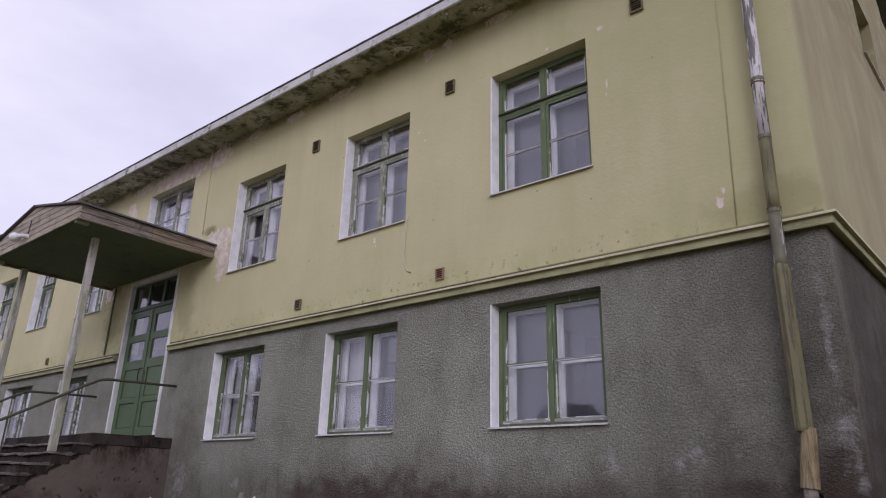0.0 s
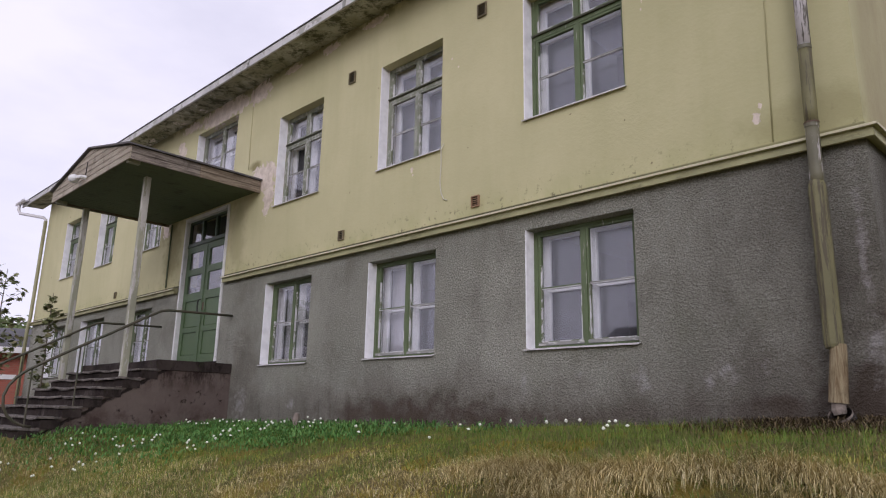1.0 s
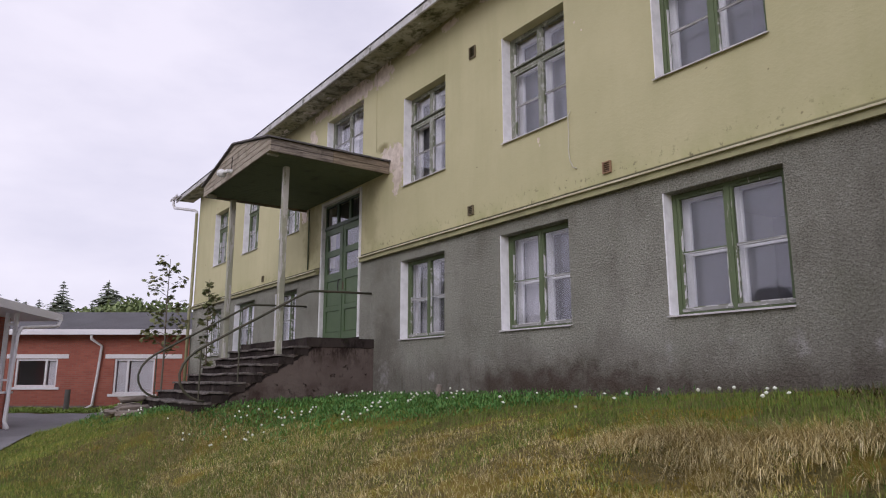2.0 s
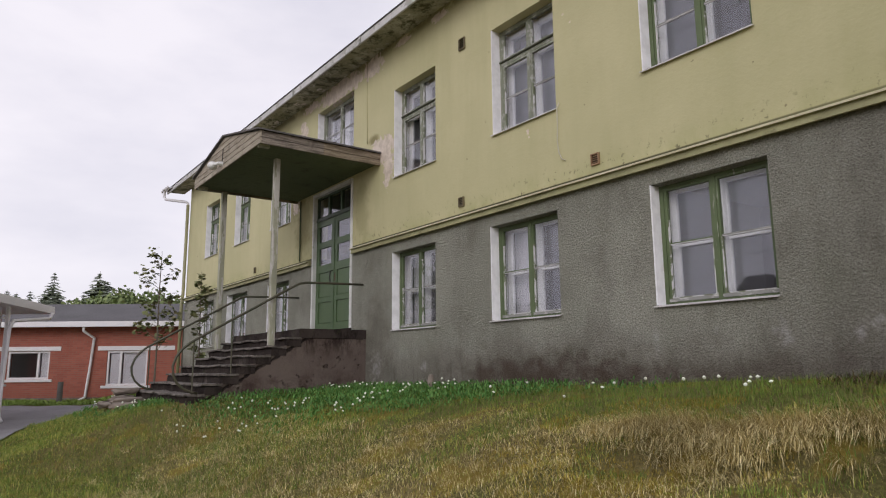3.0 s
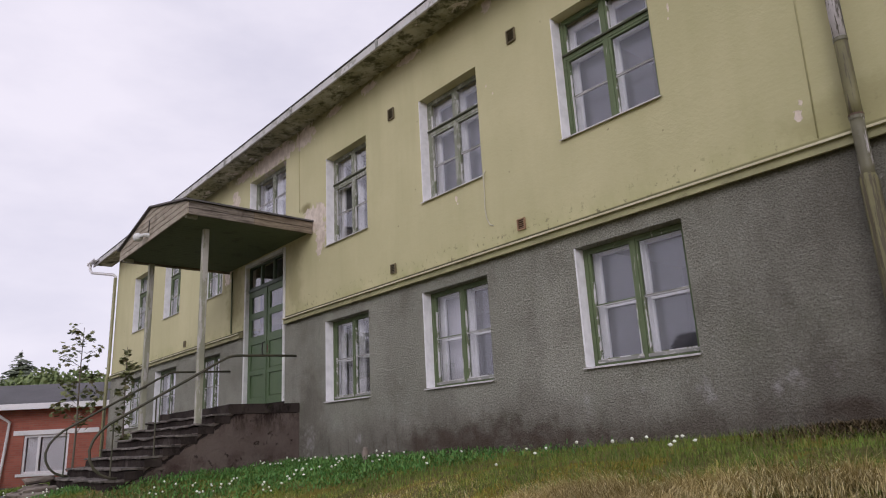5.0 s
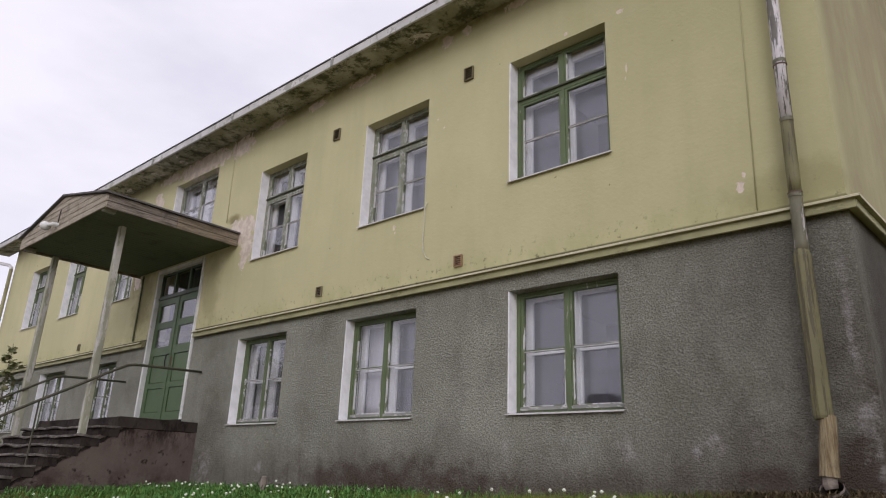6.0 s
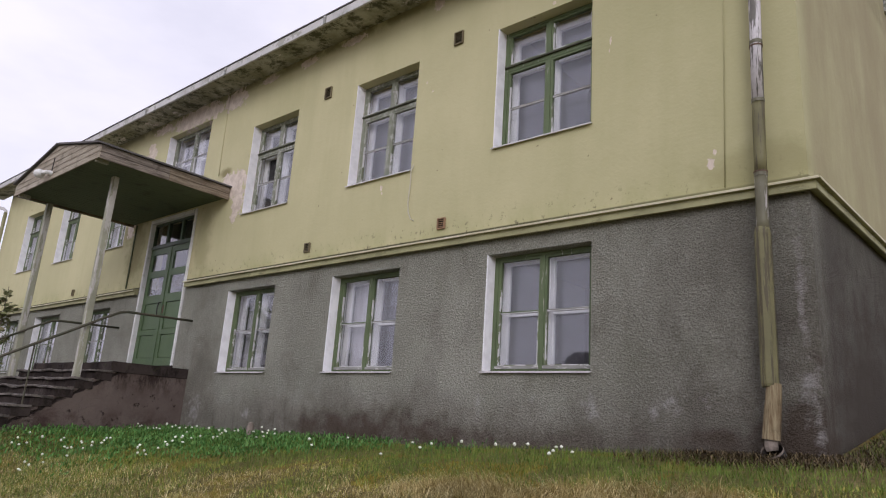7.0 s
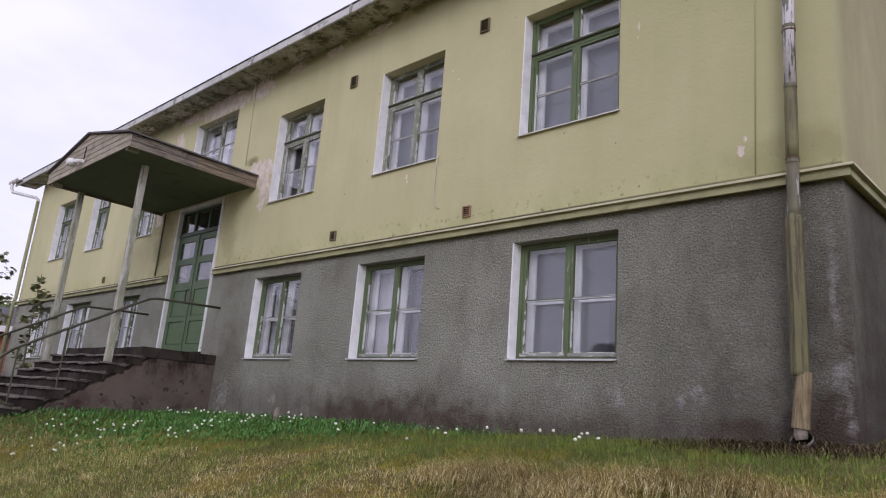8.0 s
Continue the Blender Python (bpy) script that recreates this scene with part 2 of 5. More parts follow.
def glass(name, dust=(0.20, 0.20, 0.22), amount=0.02, shine=0.05):
    """A thin dusty pane: clear, with a mirror gloss after Fresnel."""
    m = bpy.data.materials.new(name)
    m.use_nodes = True
    t = m.node_tree
    t.nodes.clear()
    out = t.nodes.new("ShaderNodeOutputMaterial")
    clear = t.nodes.new("ShaderNodeBsdfTransparent")
    clear.inputs[0].default_value = (0.95, 0.95, 0.96, 1)
    haze = t.nodes.new("ShaderNodeBsdfDiffuse")
    haze.inputs[0].default_value = (*dust, 1)
    gloss = t.nodes.new("ShaderNodeBsdfGlossy")
    gloss.inputs["Roughness"].default_value = 0.02
    gloss.inputs[0].default_value = (0.95, 0.95, 1.0, 1)
    face = t.nodes.new("ShaderNodeLayerWeight")
    face.inputs[0].default_value = 0.5
    cube = t.nodes.new("ShaderNodeMath")
    cube.operation = "POWER"
    cube.inputs[1].default_value = 3.0
    t.links.new(face.outputs["Facing"], cube.inputs[0])
    fres = t.nodes.new("ShaderNodeMath")
    fres.operation = "MULTIPLY_ADD"
    fres.inputs[1].default_value = 0.5
    fres.inputs[2].default_value = shine
    t.links.new(cube.outputs[0], fres.inputs[0])
    tc = t.nodes.new("ShaderNodeTexCoord")
    nz = t.nodes.new("ShaderNodeTexNoise")
    nz.inputs["Scale"].default_value = 2.2
    nz.inputs["Detail"].default_value = 5
    t.links.new(tc.outputs["Object"], nz.inputs["Vector"])
    amt = t.nodes.new("ShaderNodeMapRange")
    for k, v in enumerate((0.3, 0.75, amount * 0.4, amount * 1.9)):
        amt.inputs[k + 1].default_value = v
    t.links.new(nz.outputs["Fac"], amt.inputs[0])
    bump = t.nodes.new("ShaderNodeBump")
    bump.inputs["Distance"].default_value = 0.004
    bump.inputs["Strength"].default_value = 0.25
    t.links.new(nz.outputs["Fac"], bump.inputs["Height"])
    t.links.new(bump.outputs[0], gloss.inputs["Normal"])
    mx1 = t.nodes.new("ShaderNodeMixShader")
    mx2 = t.nodes.new("ShaderNodeMixShader")
    t.links.new(amt.outputs[0], mx1.inputs[0])
    t.links.new(clear.outputs[0], mx1.inputs[1])
    t.links.new(haze.outputs[0], mx1.inputs[2])
    t.links.new(fres.outputs[0], mx2.inputs[0])
    t.links.new(mx1.outputs[0], mx2.inputs[1])
    t.links.new(gloss.outputs[0], mx2.inputs[2])
    t.links.new(mx2.outputs[0], out.inputs[0])
    return m


def ground_soil():
    n = Nodes("turf_soil")
    big = n.ramp(n.noise(0.8, 5, 0.6), 0.35, 0.68)
    col = n.mix(big, (0.14, 0.13, 0.045), (0.22, 0.17, 0.075))
    fine = n.noise(38.0, 5, 0.75)
    col = n.mix(n.ramp(fine, 0.35, 0.65, 0.65, 0.0), col, (0.045, 0.042, 0.016))
    moss = n.ramp(n.noise(1.7, 5, 0.65, shift=(3, 3, 0)), 0.50, 0.60)
    col = n.mix(n.math("MULTIPLY", moss, 0.7), col, (0.22, 0.16, 0.03))
    straw = n.ramp(n.noise(16.0, 6, 0.7, (1, 0.35, 1)), 0.56, 0.7)
    col = n.mix(n.math("MULTIPLY", straw, 0.5), col, (0.33, 0.26, 0.14))
    return n.done(col, 0.95, fine, 0.02, 1.0, spec=0.1)


def blades(name, colours, rough=0.65):
    """Leaf blades, each island a shade of its own between four colours."""
    n = Nodes(name)
    r = n.t.nodes.new("ShaderNodeValToRGB")
    e = r.color_ramp.elements
    e[0].color, e[1].color = (*colours[0], 1), (*colours[-1], 1)
    for k in range(1, len(colours) - 1):
        e.new(k / (len(colours) - 1)).color = (*colours[k], 1)
    n.t.links.new(n.island(), r.inputs[0])
    patch = n.ramp(n.noise(1.1, 4, 0.6), 0.3, 0.7, 0.8, 1.15)
    col = n.mix(1.0, r.outputs[0], patch, "MULTIPLY")
    n.b.inputs["Subsurface Weight"].default_value = 0.0
    return n.done(col, rough, spec=0.25)


def brick_red():
    n = Nodes("red_brickwork")
    br = n.t.nodes.new("ShaderNodeTexBrick")
    br.inputs["Scale"].default_value = 1.0
    br.inputs["Brick Width"].default_value = 0.26
    br.inputs["Row Height"].default_value = 0.075
    br.inputs["Mortar Size"].default_value = 0.008
    br.inputs["Color1"].default_value = (0.40, 0.125, 0.085, 1)
    br.inputs["Color2"].default_value = (0.32, 0.095, 0.065, 1)
    br.inputs["Mortar"].default_value = (0.28, 0.15, 0.12, 1)
    m = n.t.nodes.new("ShaderNodeMapping")
    m.inputs["Rotation"].default_value = (radians(90), 0, 0)
    n.t.links.new(n.tc.outputs["Object"], m.inputs[0])
    n.t.links.new(m.outputs[0], br.inputs["Vector"])
    col = n.mix(n.ramp(n.noise(1.5, 5), 0.3, 0.75, 0.0, 0.4), br.outputs["Color"], (0.24, 0.075, 0.055))
    return n.done(col, 0.9, n.math("SUBTRACT", 1.0, br.outputs["Fac"]), 0.006, 0.6)


def old_boards(name, a, b, along):
    """Weathered planks with grain along one axis (0 x, 1 y, 2 z)."""
    n = Nodes(name)
    st = [9.0, 9.0, 9.0]
    st[along] = 0.5
    g = n.noise(5.0, 7, 0.7, tuple(st))
    col = n.mix(n.ramp(g, 0.32, 0.66), a, b)
    spots = n.ramp(n.noise(3.0, 6, 0.75), 0.5, 0.68)
    col = n.mix(n.math("MULTIPLY", spots, 0.6), col, tuple(v * 0.4 for v in a))
    col = n.mix(n.math("MULTIPLY", n.each(), 0.35), col, tuple(v * 0.6 for v in a))
    return n.done(col, 0.85, g, 0.008, 1.0, spec=0.2)


def mossy_concrete():
    n = Nodes("mossy_stair_concrete")
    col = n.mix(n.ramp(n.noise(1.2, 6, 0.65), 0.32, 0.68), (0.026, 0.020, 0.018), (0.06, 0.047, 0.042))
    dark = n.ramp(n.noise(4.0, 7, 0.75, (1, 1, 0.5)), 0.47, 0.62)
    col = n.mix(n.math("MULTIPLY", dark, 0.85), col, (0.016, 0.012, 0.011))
    pale = n.ramp(n.noise(2.4, 6, 0.7, (1, 1, 0.4), (5, 1, 2)), 0.58, 0.74)
    col = n.mix(n.math("MULTIPLY", pale, 0.4), col, (0.26, 0.22, 0.20))
    moss = n.ramp(n.noise(6.0, 6, 0.7, shift=(2, 2, 2)), 0.60, 0.68)
    col = n.mix(n.math("MULTIPLY", moss, 0.45), col, (0.06, 0.07, 0.025))
    h = n.noise(18.0, 6, 0.7)
    return n.done(col, 0.95, h, 0.02, 0.9, spec=0.15)


def stair_side():
    n = Nodes("rust_stained_stair_side")
    col = n.mix(n.ramp(n.noise(0.9, 6, 0.65), 0.32, 0.68), (0.105, 0.077, 0.066), (0.17, 0.135, 0.118))
    grey = n.ramp(n.noise(0.8, 5, 0.6, shift=(0, 3, 1)), 0.5, 0.7)
    col = n.mix(n.math("MULTIPLY", grey, 0.5), col, (0.17, 0.155, 0.13))
    run = n.math("MULTIPLY", n.ramp(n.noise(5.0, 6, 0.75, (1, 1, 0.35)), 0.40, 0.58), n.ramp(n.axis(2), 0.35, 0.8))
    col = n.mix(n.math("MULTIPLY", run, 0.95), col, (0.028, 0.018, 0.015))
    pit = n.ramp(n.noise(8.0, 5, 0.7), 0.60, 0.66)
    col = n.mix(n.math("MULTIPLY", pit, 0.8), col, (0.030, 0.02, 0.018))
    foot = n.math("MULTIPLY", n.ramp(n.axis(2), 0.0, 0.3, 1.0, 0.0), n.ramp(n.noise(2.5, 6, 0.7), 0.42, 0.6))
    col = n.mix(n.math("MULTIPLY", foot, 0.7), col, (0.04, 0.02, 0.018))
    # the crumbled joint that climbs along the flight
    slope = n.math("SUBTRACT", n.axis(2), n.math("ADD", n.math("MULTIPLY", n.axis(1), 0.585), 1.46))
    slope = n.math("ADD", slope, n.math("MULTIPLY", n.math("SUBTRACT", n.noise(6.0, 6, 0.7), 0.5), 0.16))
    crack = n.math("MULTIPLY", n.ramp(n.math("ABSOLUTE", slope), 0.012, 0.04, 1.0, 0.0), n.ramp(n.axis(1), -1.2, -1.05, 1.0, 0.0))
    crack = n.math("MULTIPLY", crack, n.ramp(n.noise(3.5, 4, 0.7, shift=(0, 2, 0)), 0.32, 0.46))
    col = n.mix(n.math("MULTIPLY", crack, 0.92), col, (0.014, 0.010, 0.009))
    height = n.math("SUBTRACT", n.noise(16.0, 6, 0.75), n.math("ADD", n.math("MULTIPLY", crack, 1.2), pit))
    return n.done(col, 0.95, height, 0.03, 1.0, spec=0.15)


def mouldy_soffit():
    n = Nodes("mouldy_soffit")
    col = n.mix(n.ramp(n.noise(1.6, 6, 0.65), 0.35, 0.65), (0.50, 0.48, 0.38), (0.28, 0.27, 0.18))
    col = n.mix(n.ramp(n.noise(3.4, 7, 0.78, shift=(2, 0, 0)), 0.46, 0.6, 0.0, 0.85), col, (0.05, 0.052, 0.028))
    pale = n.ramp(n.noise(2.6, 6, 0.75, (0.6, 1, 1), (9, 0, 0)), 0.60, 0.63)
    col = n.mix(pale, col, (0.70, 0.64, 0.60))
    return n.done(col, 0.95, n.math("SUBTRACT", n.noise(14.0, 5, 0.7), pale), 0.015, 0.8, spec=0.15)


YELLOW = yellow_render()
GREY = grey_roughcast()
GREEN = flaking("green_frame_paint", (0.115, 0.155, 0.072), (0.42, 0.42, 0.36), 0.37, scale=24.0, stretch=(1.6, 1, 0.18))
GREEN_WORN = flaking("worn_green_frame_paint", (0.25, 0.265, 0.20), (0.43, 0.43, 0.395), 0.47, scale=22.0, stretch=(1, 1, 0.6))
PUTTY = flaking("white_bar_paint", (0.72, 0.71, 0.74), (0.30, 0.29, 0.27), 0.42, 0.7, 22.0, (0.4, 1, 1))
PUTTY_WORN = flaking("cracked_white_putty", (0.70, 0.69, 0.70), (0.16, 0.18, 0.11), 0.50, 0.8, 7.0, (0.5, 1, 0.5))
DOOR_GREEN = plain("green_door_paint", (0.075, 0.125, 0.055), (0.095, 0.15, 0.065), 2.0, 0.5, 0.001)
DOOR_DARK = plain("dark_green_door_paint", (0.05, 0.075, 0.045), (0.065, 0.095, 0.055), 2.0, 0.5, 0.001)
WHITE = plain("white_jamb_paint", (0.90, 0.89, 0.93), (0.94, 0.93, 0.96), 2.0, 0.6, 0.001, 7.0)
INNER_WHITE = flaking("old_white_sash_paint", (0.93, 0.93, 0.95), (0.55, 0.53, 0.50), 0.34)
BARE_RAIL = flaking("bare_grey_rail", (0.30, 0.30, 0.28), (0.50, 0.49, 0.47), 0.45, 0.8, 16.0, (0.35, 1, 1))
TRIM_WHITE = flaking("dirty_white_metal", (0.68, 0.66, 0.66), (0.36, 0.34, 0.31), 0.40, 0.5, 5.0)
FASCIA = flaking("streaked_fascia_paint", (0.62, 0.605, 0.60), (0.38, 0.37, 0.34), 0.46, 0.7, 6.0, (0.8, 1, 0.8))
BAND = flaking("yellow_band_paint", (0.37, 0.355, 0.19), (0.24, 0.23, 0.12), 0.44, 0.7, 3.0, (1, 1, 3))
BAND_LIP = plain("band_flashing", (0.74, 0.70, 0.52), (0.58, 0.54, 0.36), 1.5, 0.6)
SOFFIT = mouldy_soffit()
ROOF = plain("dark_roof_felt", (0.10, 0.095, 0.095), (0.14, 0.13, 0.13), 1.2, 0.9)
PANE = glass("window_glass")
PANE_DUSTY = glass("dusty_window_glass", (0.42, 0.42, 0.45), 0.05)
ROOM = plain("dim_room_plaster", (0.26, 0.24, 0.25), (0.19, 0.175, 0.18), 0.8, 0.9)
ROOM_FLOOR = plain("brown_linoleum", (0.12, 0.08, 0.06), (0.16, 0.11, 0.08), 1.0, 0.6)
CURTAIN = plain("pale_curtain", (0.62, 0.61, 0.64), (0.70, 0.69, 0.72), 4.0, 0.95)
PIPE_UP = flaking("peeling_downpipe", (0.155, 0.145, 0.125), (0.62, 0.59, 0.61), 0.525, 0.5, 4.2, (3.0, 3.0, 0.22))
PIPE_MID = flaking("half_peeled_downpipe", (0.15, 0.14, 0.085), (0.50, 0.47, 0.46), 0.43, 0.5, 6.0, (3.0, 3.0, 0.35))
PIPE_LOW = flaking("algae_green_downpipe", (0.175, 0.162, 0.072), (0.085, 0.07, 0.038), 0.50, 0.6, 4.0, (4, 4, 0.22))
PIPE_END = old_boards("rust_streaked_pipe_end", (0.13, 0.085, 0.045), (0.33, 0.275, 0.17), 2)
PIPE_YELLOW = plain("yellow_downpipe", (0.33, 0.32, 0.18), (0.27, 0.26, 0.14), 2.0, 0.5)
BLACK = plain("black_drain", (0.02, 0.018, 0.016), (0.035, 0.03, 0.028), 4.0, 0.7)
RUST = plain("rusty_iron", (0.10, 0.06, 0.04), (0.16, 0.10, 0.07), 8.0, 0.8, 0.002)
DRIP_DARK = plain("dark_transom_drip", (0.045, 0.05, 0.03), (0.08, 0.085, 0.05), 8.0, 0.7)
VENT_RED = plain("terracotta_vent", (0.34, 0.22, 0.13), (0.26, 0.15, 0.09), 6.0, 0.8)
VENT_DARK = plain("dark_vent", (0.15, 0.125, 0.075), (0.22, 0.18, 0.105), 6.0, 0.8)
BOARD_X = old_boards("grey_brown_gable_boards", (0.30, 0.26, 0.20), (0.50, 0.44, 0.36), 0)
BOARD_Y = old_boards("dark_worn_fascia_board", (0.10, 0.082, 0.07), (0.37, 0.32, 0.275), 1)
BOARD_Y2 = old_boards("tan_worn_fascia_board", (0.13, 0.10, 0.07), (0.38, 0.315, 0.24), 1)
BOARD_GREY = plain("weathered_grey_post", (0.16, 0.15, 0.145), (0.11, 0.105, 0.10), 4.0, 0.9)
CEIL_GREEN = old_boards("green_porch_ceiling", (0.135, 0.165, 0.10), (0.165, 0.195, 0.12), 1)
POST_PAINT = flaking("pale_post_paint", (0.36, 0.36, 0.27), (0.48, 0.46, 0.43), 0.47, 0.7, 4.0, (2, 2, 0.4))
STEP = mossy_concrete()
STAIR_SIDE = stair_side()
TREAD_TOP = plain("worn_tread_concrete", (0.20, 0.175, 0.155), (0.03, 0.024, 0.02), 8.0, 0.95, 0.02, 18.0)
RAIL = plain("dull_green_rail_paint", (0.055, 0.06, 0.035), (0.09, 0.075, 0.05), 5.0, 0.6, 0.002)
LAMP = plain("white_lamp_glass", (0.80, 0.80, 0.80), (0.74, 0.74, 0.74), 3.0, 0.25, 0.0)
CABLE = plain("pale_cable", (0.62, 0.60, 0.48), (0.56, 0.53, 0.42), 5.0, 0.6)
SOIL = ground_soil()
ASPHALT = plain("grey_asphalt", (0.18, 0.17, 0.185), (0.23, 0.22, 0.235), 0.8, 0.9, 0.006, 50.0)
BRICK = brick_red()
FELT = plain("grey_roof_shingles", (0.085, 0.082, 0.088), (0.115, 0.11, 0.12), 1.0, 0.95, 0.01, 14.0)
HOUSE_WHITE = plain("white_house_trim", (0.80, 0.78, 0.80), (0.74, 0.72, 0.74), 1.0, 0.5)
STONE = plain("pale_broken_concrete", (0.27, 0.225, 0.19), (0.13, 0.108, 0.09), 3.0, 0.95, 0.02, 12.0)
BARK = plain("grey_brown_bark", (0.13, 0.105, 0.08), (0.19, 0.16, 0.125), 6.0, 0.95, 0.006)
LEAF = blades("maple_leaves", ((0.10, 0.12, 0.055), (0.15, 0.175, 0.075), (0.21, 0.225, 0.10), (0.19, 0.165, 0.09)))
# greyed, pale spruce green: the distance haze is mixed into the colour
NEEDLES = blades("spruce_needles", ((0.13, 0.155, 0.12), (0.18, 0.21, 0.15), (0.23, 0.26, 0.18)))
FOLIAGE = blades("birch_foliage", ((0.15, 0.20, 0.09), (0.20, 0.26, 0.11), (0.27, 0.32, 0.14)))
GRASS_GREEN = blades("green_grass", ((0.08, 0.14, 0.022), (0.125, 0.20, 0.03), (0.175, 0.245, 0.042), (0.25, 0.27, 0.065)))
GRASS_OLIVE = blades("olive_grass", ((0.19, 0.245, 0.04), (0.28, 0.305, 0.052), (0.42, 0.38, 0.085), (0.56, 0.47, 0.16)))
GRASS_STRAW = blades("dry_straw", ((0.26, 0.20, 0.075), (0.47, 0.38, 0.16), (0.67, 0.56, 0.28), (0.84, 0.75, 0.46)))
LITTER = blades("dead_leaf_litter", ((0.035, 0.025, 0.015), (0.08, 0.055, 0.03), (0.15, 0.11, 0.055), (0.27, 0.21, 0.11)))
GRASS_VERGE = blades("lush_verge_grass", ((0.16, 0.25, 0.05), (0.22, 0.32, 0.065), (0.28, 0.38, 0.08)))
MOSS = blades("yellow_moss", ((0.19, 0.14, 0.022), (0.30, 0.22, 0.035), (0.42, 0.31, 0.05), (0.25, 0.24, 0.05)))
CLOVER = blades("ground_elder_leaves", ((0.055, 0.155, 0.035), (0.08, 0.205, 0.047), (0.11, 0.235, 0.058), (0.15, 0.29, 0.07)))
PETAL = plain("white_petals", (0.88, 0.90, 0.80), (0.82, 0.85, 0.74), 10.0, 0.7, 0.0)
STEM = plain("flower_stem", (0.09, 0.14, 0.04), (0.12, 0.16, 0.05), 10.0, 0.7, 0.0)


# ---- mesh helpers ----
def mesh_ob(name, bm, material, parent=None, label="", smooth=False):
    me = bpy.data.meshes.new(name)
    bm.normal_update()
    bm.to_mesh(me)
    bm.free()
    for m in material if isinstance(material, (list, tuple)) else [material]:
        me.materials.append(m)
    if smooth:
        me.polygons.foreach_set("use_smooth", [True] * len(me.polygons))
    ob = new(name, me)
    if parent is not None:
        ob.parent = parent
    if label:
        ob["label"] = label
    return ob


part = mesh_ob


def box(bm, x0, x1, y0, y1, z0, z1, bevel=0.0, m=None):
    verts = [bm.verts.new((x, y, z)) for z in (z0, z1) for y in (y0, y1) for x in (x0, x1)]
    faces = [(0, 2, 3, 1), (4, 5, 7, 6), (0, 1, 5, 4), (2, 6, 7, 3), (1, 3, 7, 5), (0, 4, 6, 2)]
    made = [bm.faces.new([verts[k] for k in f]) for f in faces]
    if bevel:
        edges = {e for f in made for e in f.edges}
        out = bmesh.ops.bevel(bm, geom=list(edges), offset=bevel, segments=1, affect="EDGES")
        verts = list({v for v in verts if v.is_valid} | set(out["verts"]))
    if m is not None:
        bmesh.ops.transform(bm, matrix=m, verts=verts)
    return bm


def boxed(*args, **kw):
    return box(bmesh.new(), *args, **kw)


def tube(bm, points, radius, sides=8, caps=True):
    """A round bar along a line of points; radius may be one number or one for each point."""
    points = [Vector(p) for p in points]
    radii = radius if isinstance(radius, (list, tuple)) else [radius] * len(points)
    rings = []
    side = None
    for k, p in enumerate(points):
        along = (points[min(k + 1, len(points) - 1)] - points[max(k - 1, 0)]).normalized()
        if side is None:
            side = along.orthogonal().normalized()
        side = (side - along * side.dot(along)).normalized()
        up = along.cross(side)
        rings.append([bm.verts.new(p + radii[k] * (side * math.cos(a) + up * math.sin(a)))
                      for a in (2 * math.pi * j / sides for j in range(sides))])
    for a, b in zip(rings, rings[1:]):
        for j in range(sides):
            bm.faces.new((a[j], a[(j + 1) % sides], b[(j + 1) % sides], b[j]))
    if caps:
        bm.faces.new(rings[0][::-1])
        bm.faces.new(rings[-1])
    return bm


def tubed(*args, **kw):
    return tube(bmesh.new(), *args, **kw)


def prism(bm, outline, y0, y1):
    """An outline of (x, z) points carried from y0 to y1."""
    a = [bm.verts.new((x, y0, z)) for x, z in outline]
    b = [bm.verts.new((x, y1, z)) for x, z in outline]
    bm.faces.new(a)
    bm.faces.new(b[::-1])
    for k in range(len(a)):
        j = (k + 1) % len(a)
        bm.faces.new((a[j], a[k], b[k], b[j]))
    return bm


def pierced(us, zs, holes, depth, top=None):
    """A wall in the plane y = 0 to y = depth over the grid us, zs, with holes (u0, u1, z0, z1) through it; top(u) cuts it off."""
    us = sorted(set(us) | {h[0] for h in holes} | {h[1] for h in holes})
    zs = sorted(set(zs) | {h[2] for h in holes} | {h[3] for h in holes})
    bm = bmesh.new()
    cut = top or (lambda u: 1e9)
    cache = {}

    def vert(i, j, y):
        if (i, j, y) not in cache:
            cache[i, j, y] = bm.verts.new((us[i], y, min(zs[j], cut(us[i]))))
        return cache[i, j, y]

    def full(i, j):
        if not (0 <= i < len(us) - 1 and 0 <= j < len(zs) - 1):
            return False
        u, z = (us[i] + us[i + 1]) / 2, (zs[j] + zs[j + 1]) / 2
        if zs[j] >= min(cut(us[i]), cut(us[i + 1])) - 1e-4:
            return False
        return not any(h[0] < u < h[1] and h[2] < z < h[3] for h in holes)

    for i in range(len(us) - 1):
        for j in range(len(zs) - 1):
            if not full(i, j):
                continue
            bm.faces.new([vert(i, j, 0), vert(i + 1, j, 0), vert(i + 1, j + 1, 0), vert(i, j + 1, 0)])
            bm.faces.new([vert(i, j + 1, depth), vert(i + 1, j + 1, depth), vert(i + 1, j, depth), vert(i, j, depth)])
            for (di, dj), (p, q) in (((-1, 0), ((i, j), (i, j + 1))), ((1, 0), ((i + 1, j + 1), (i + 1, j))),
                                     ((0, -1), ((i + 1, j), (i, j))), ((0, 1), ((i, j + 1), (i + 1, j + 1)))):
                if not full(i + di, j + dj):
                    bm.faces.new([vert(*p, 0), vert(*q, 0), vert(*q, depth), vert(*p, depth)])
    return bm


def steps_of(a, b, n):
    return [a + (b - a) * k / n for k in range(n + 1)]


def empty(name, label, category, group=""):
    ob = new(name)
    ob.empty_display_size = 0.2
    return tagged(ob, label, category, group)


def soft_step(v, lo, hi):
    t = min(max((v - lo) / (hi - lo), 0.0), 1.0)
    return t * t * (3 - 2 * t)


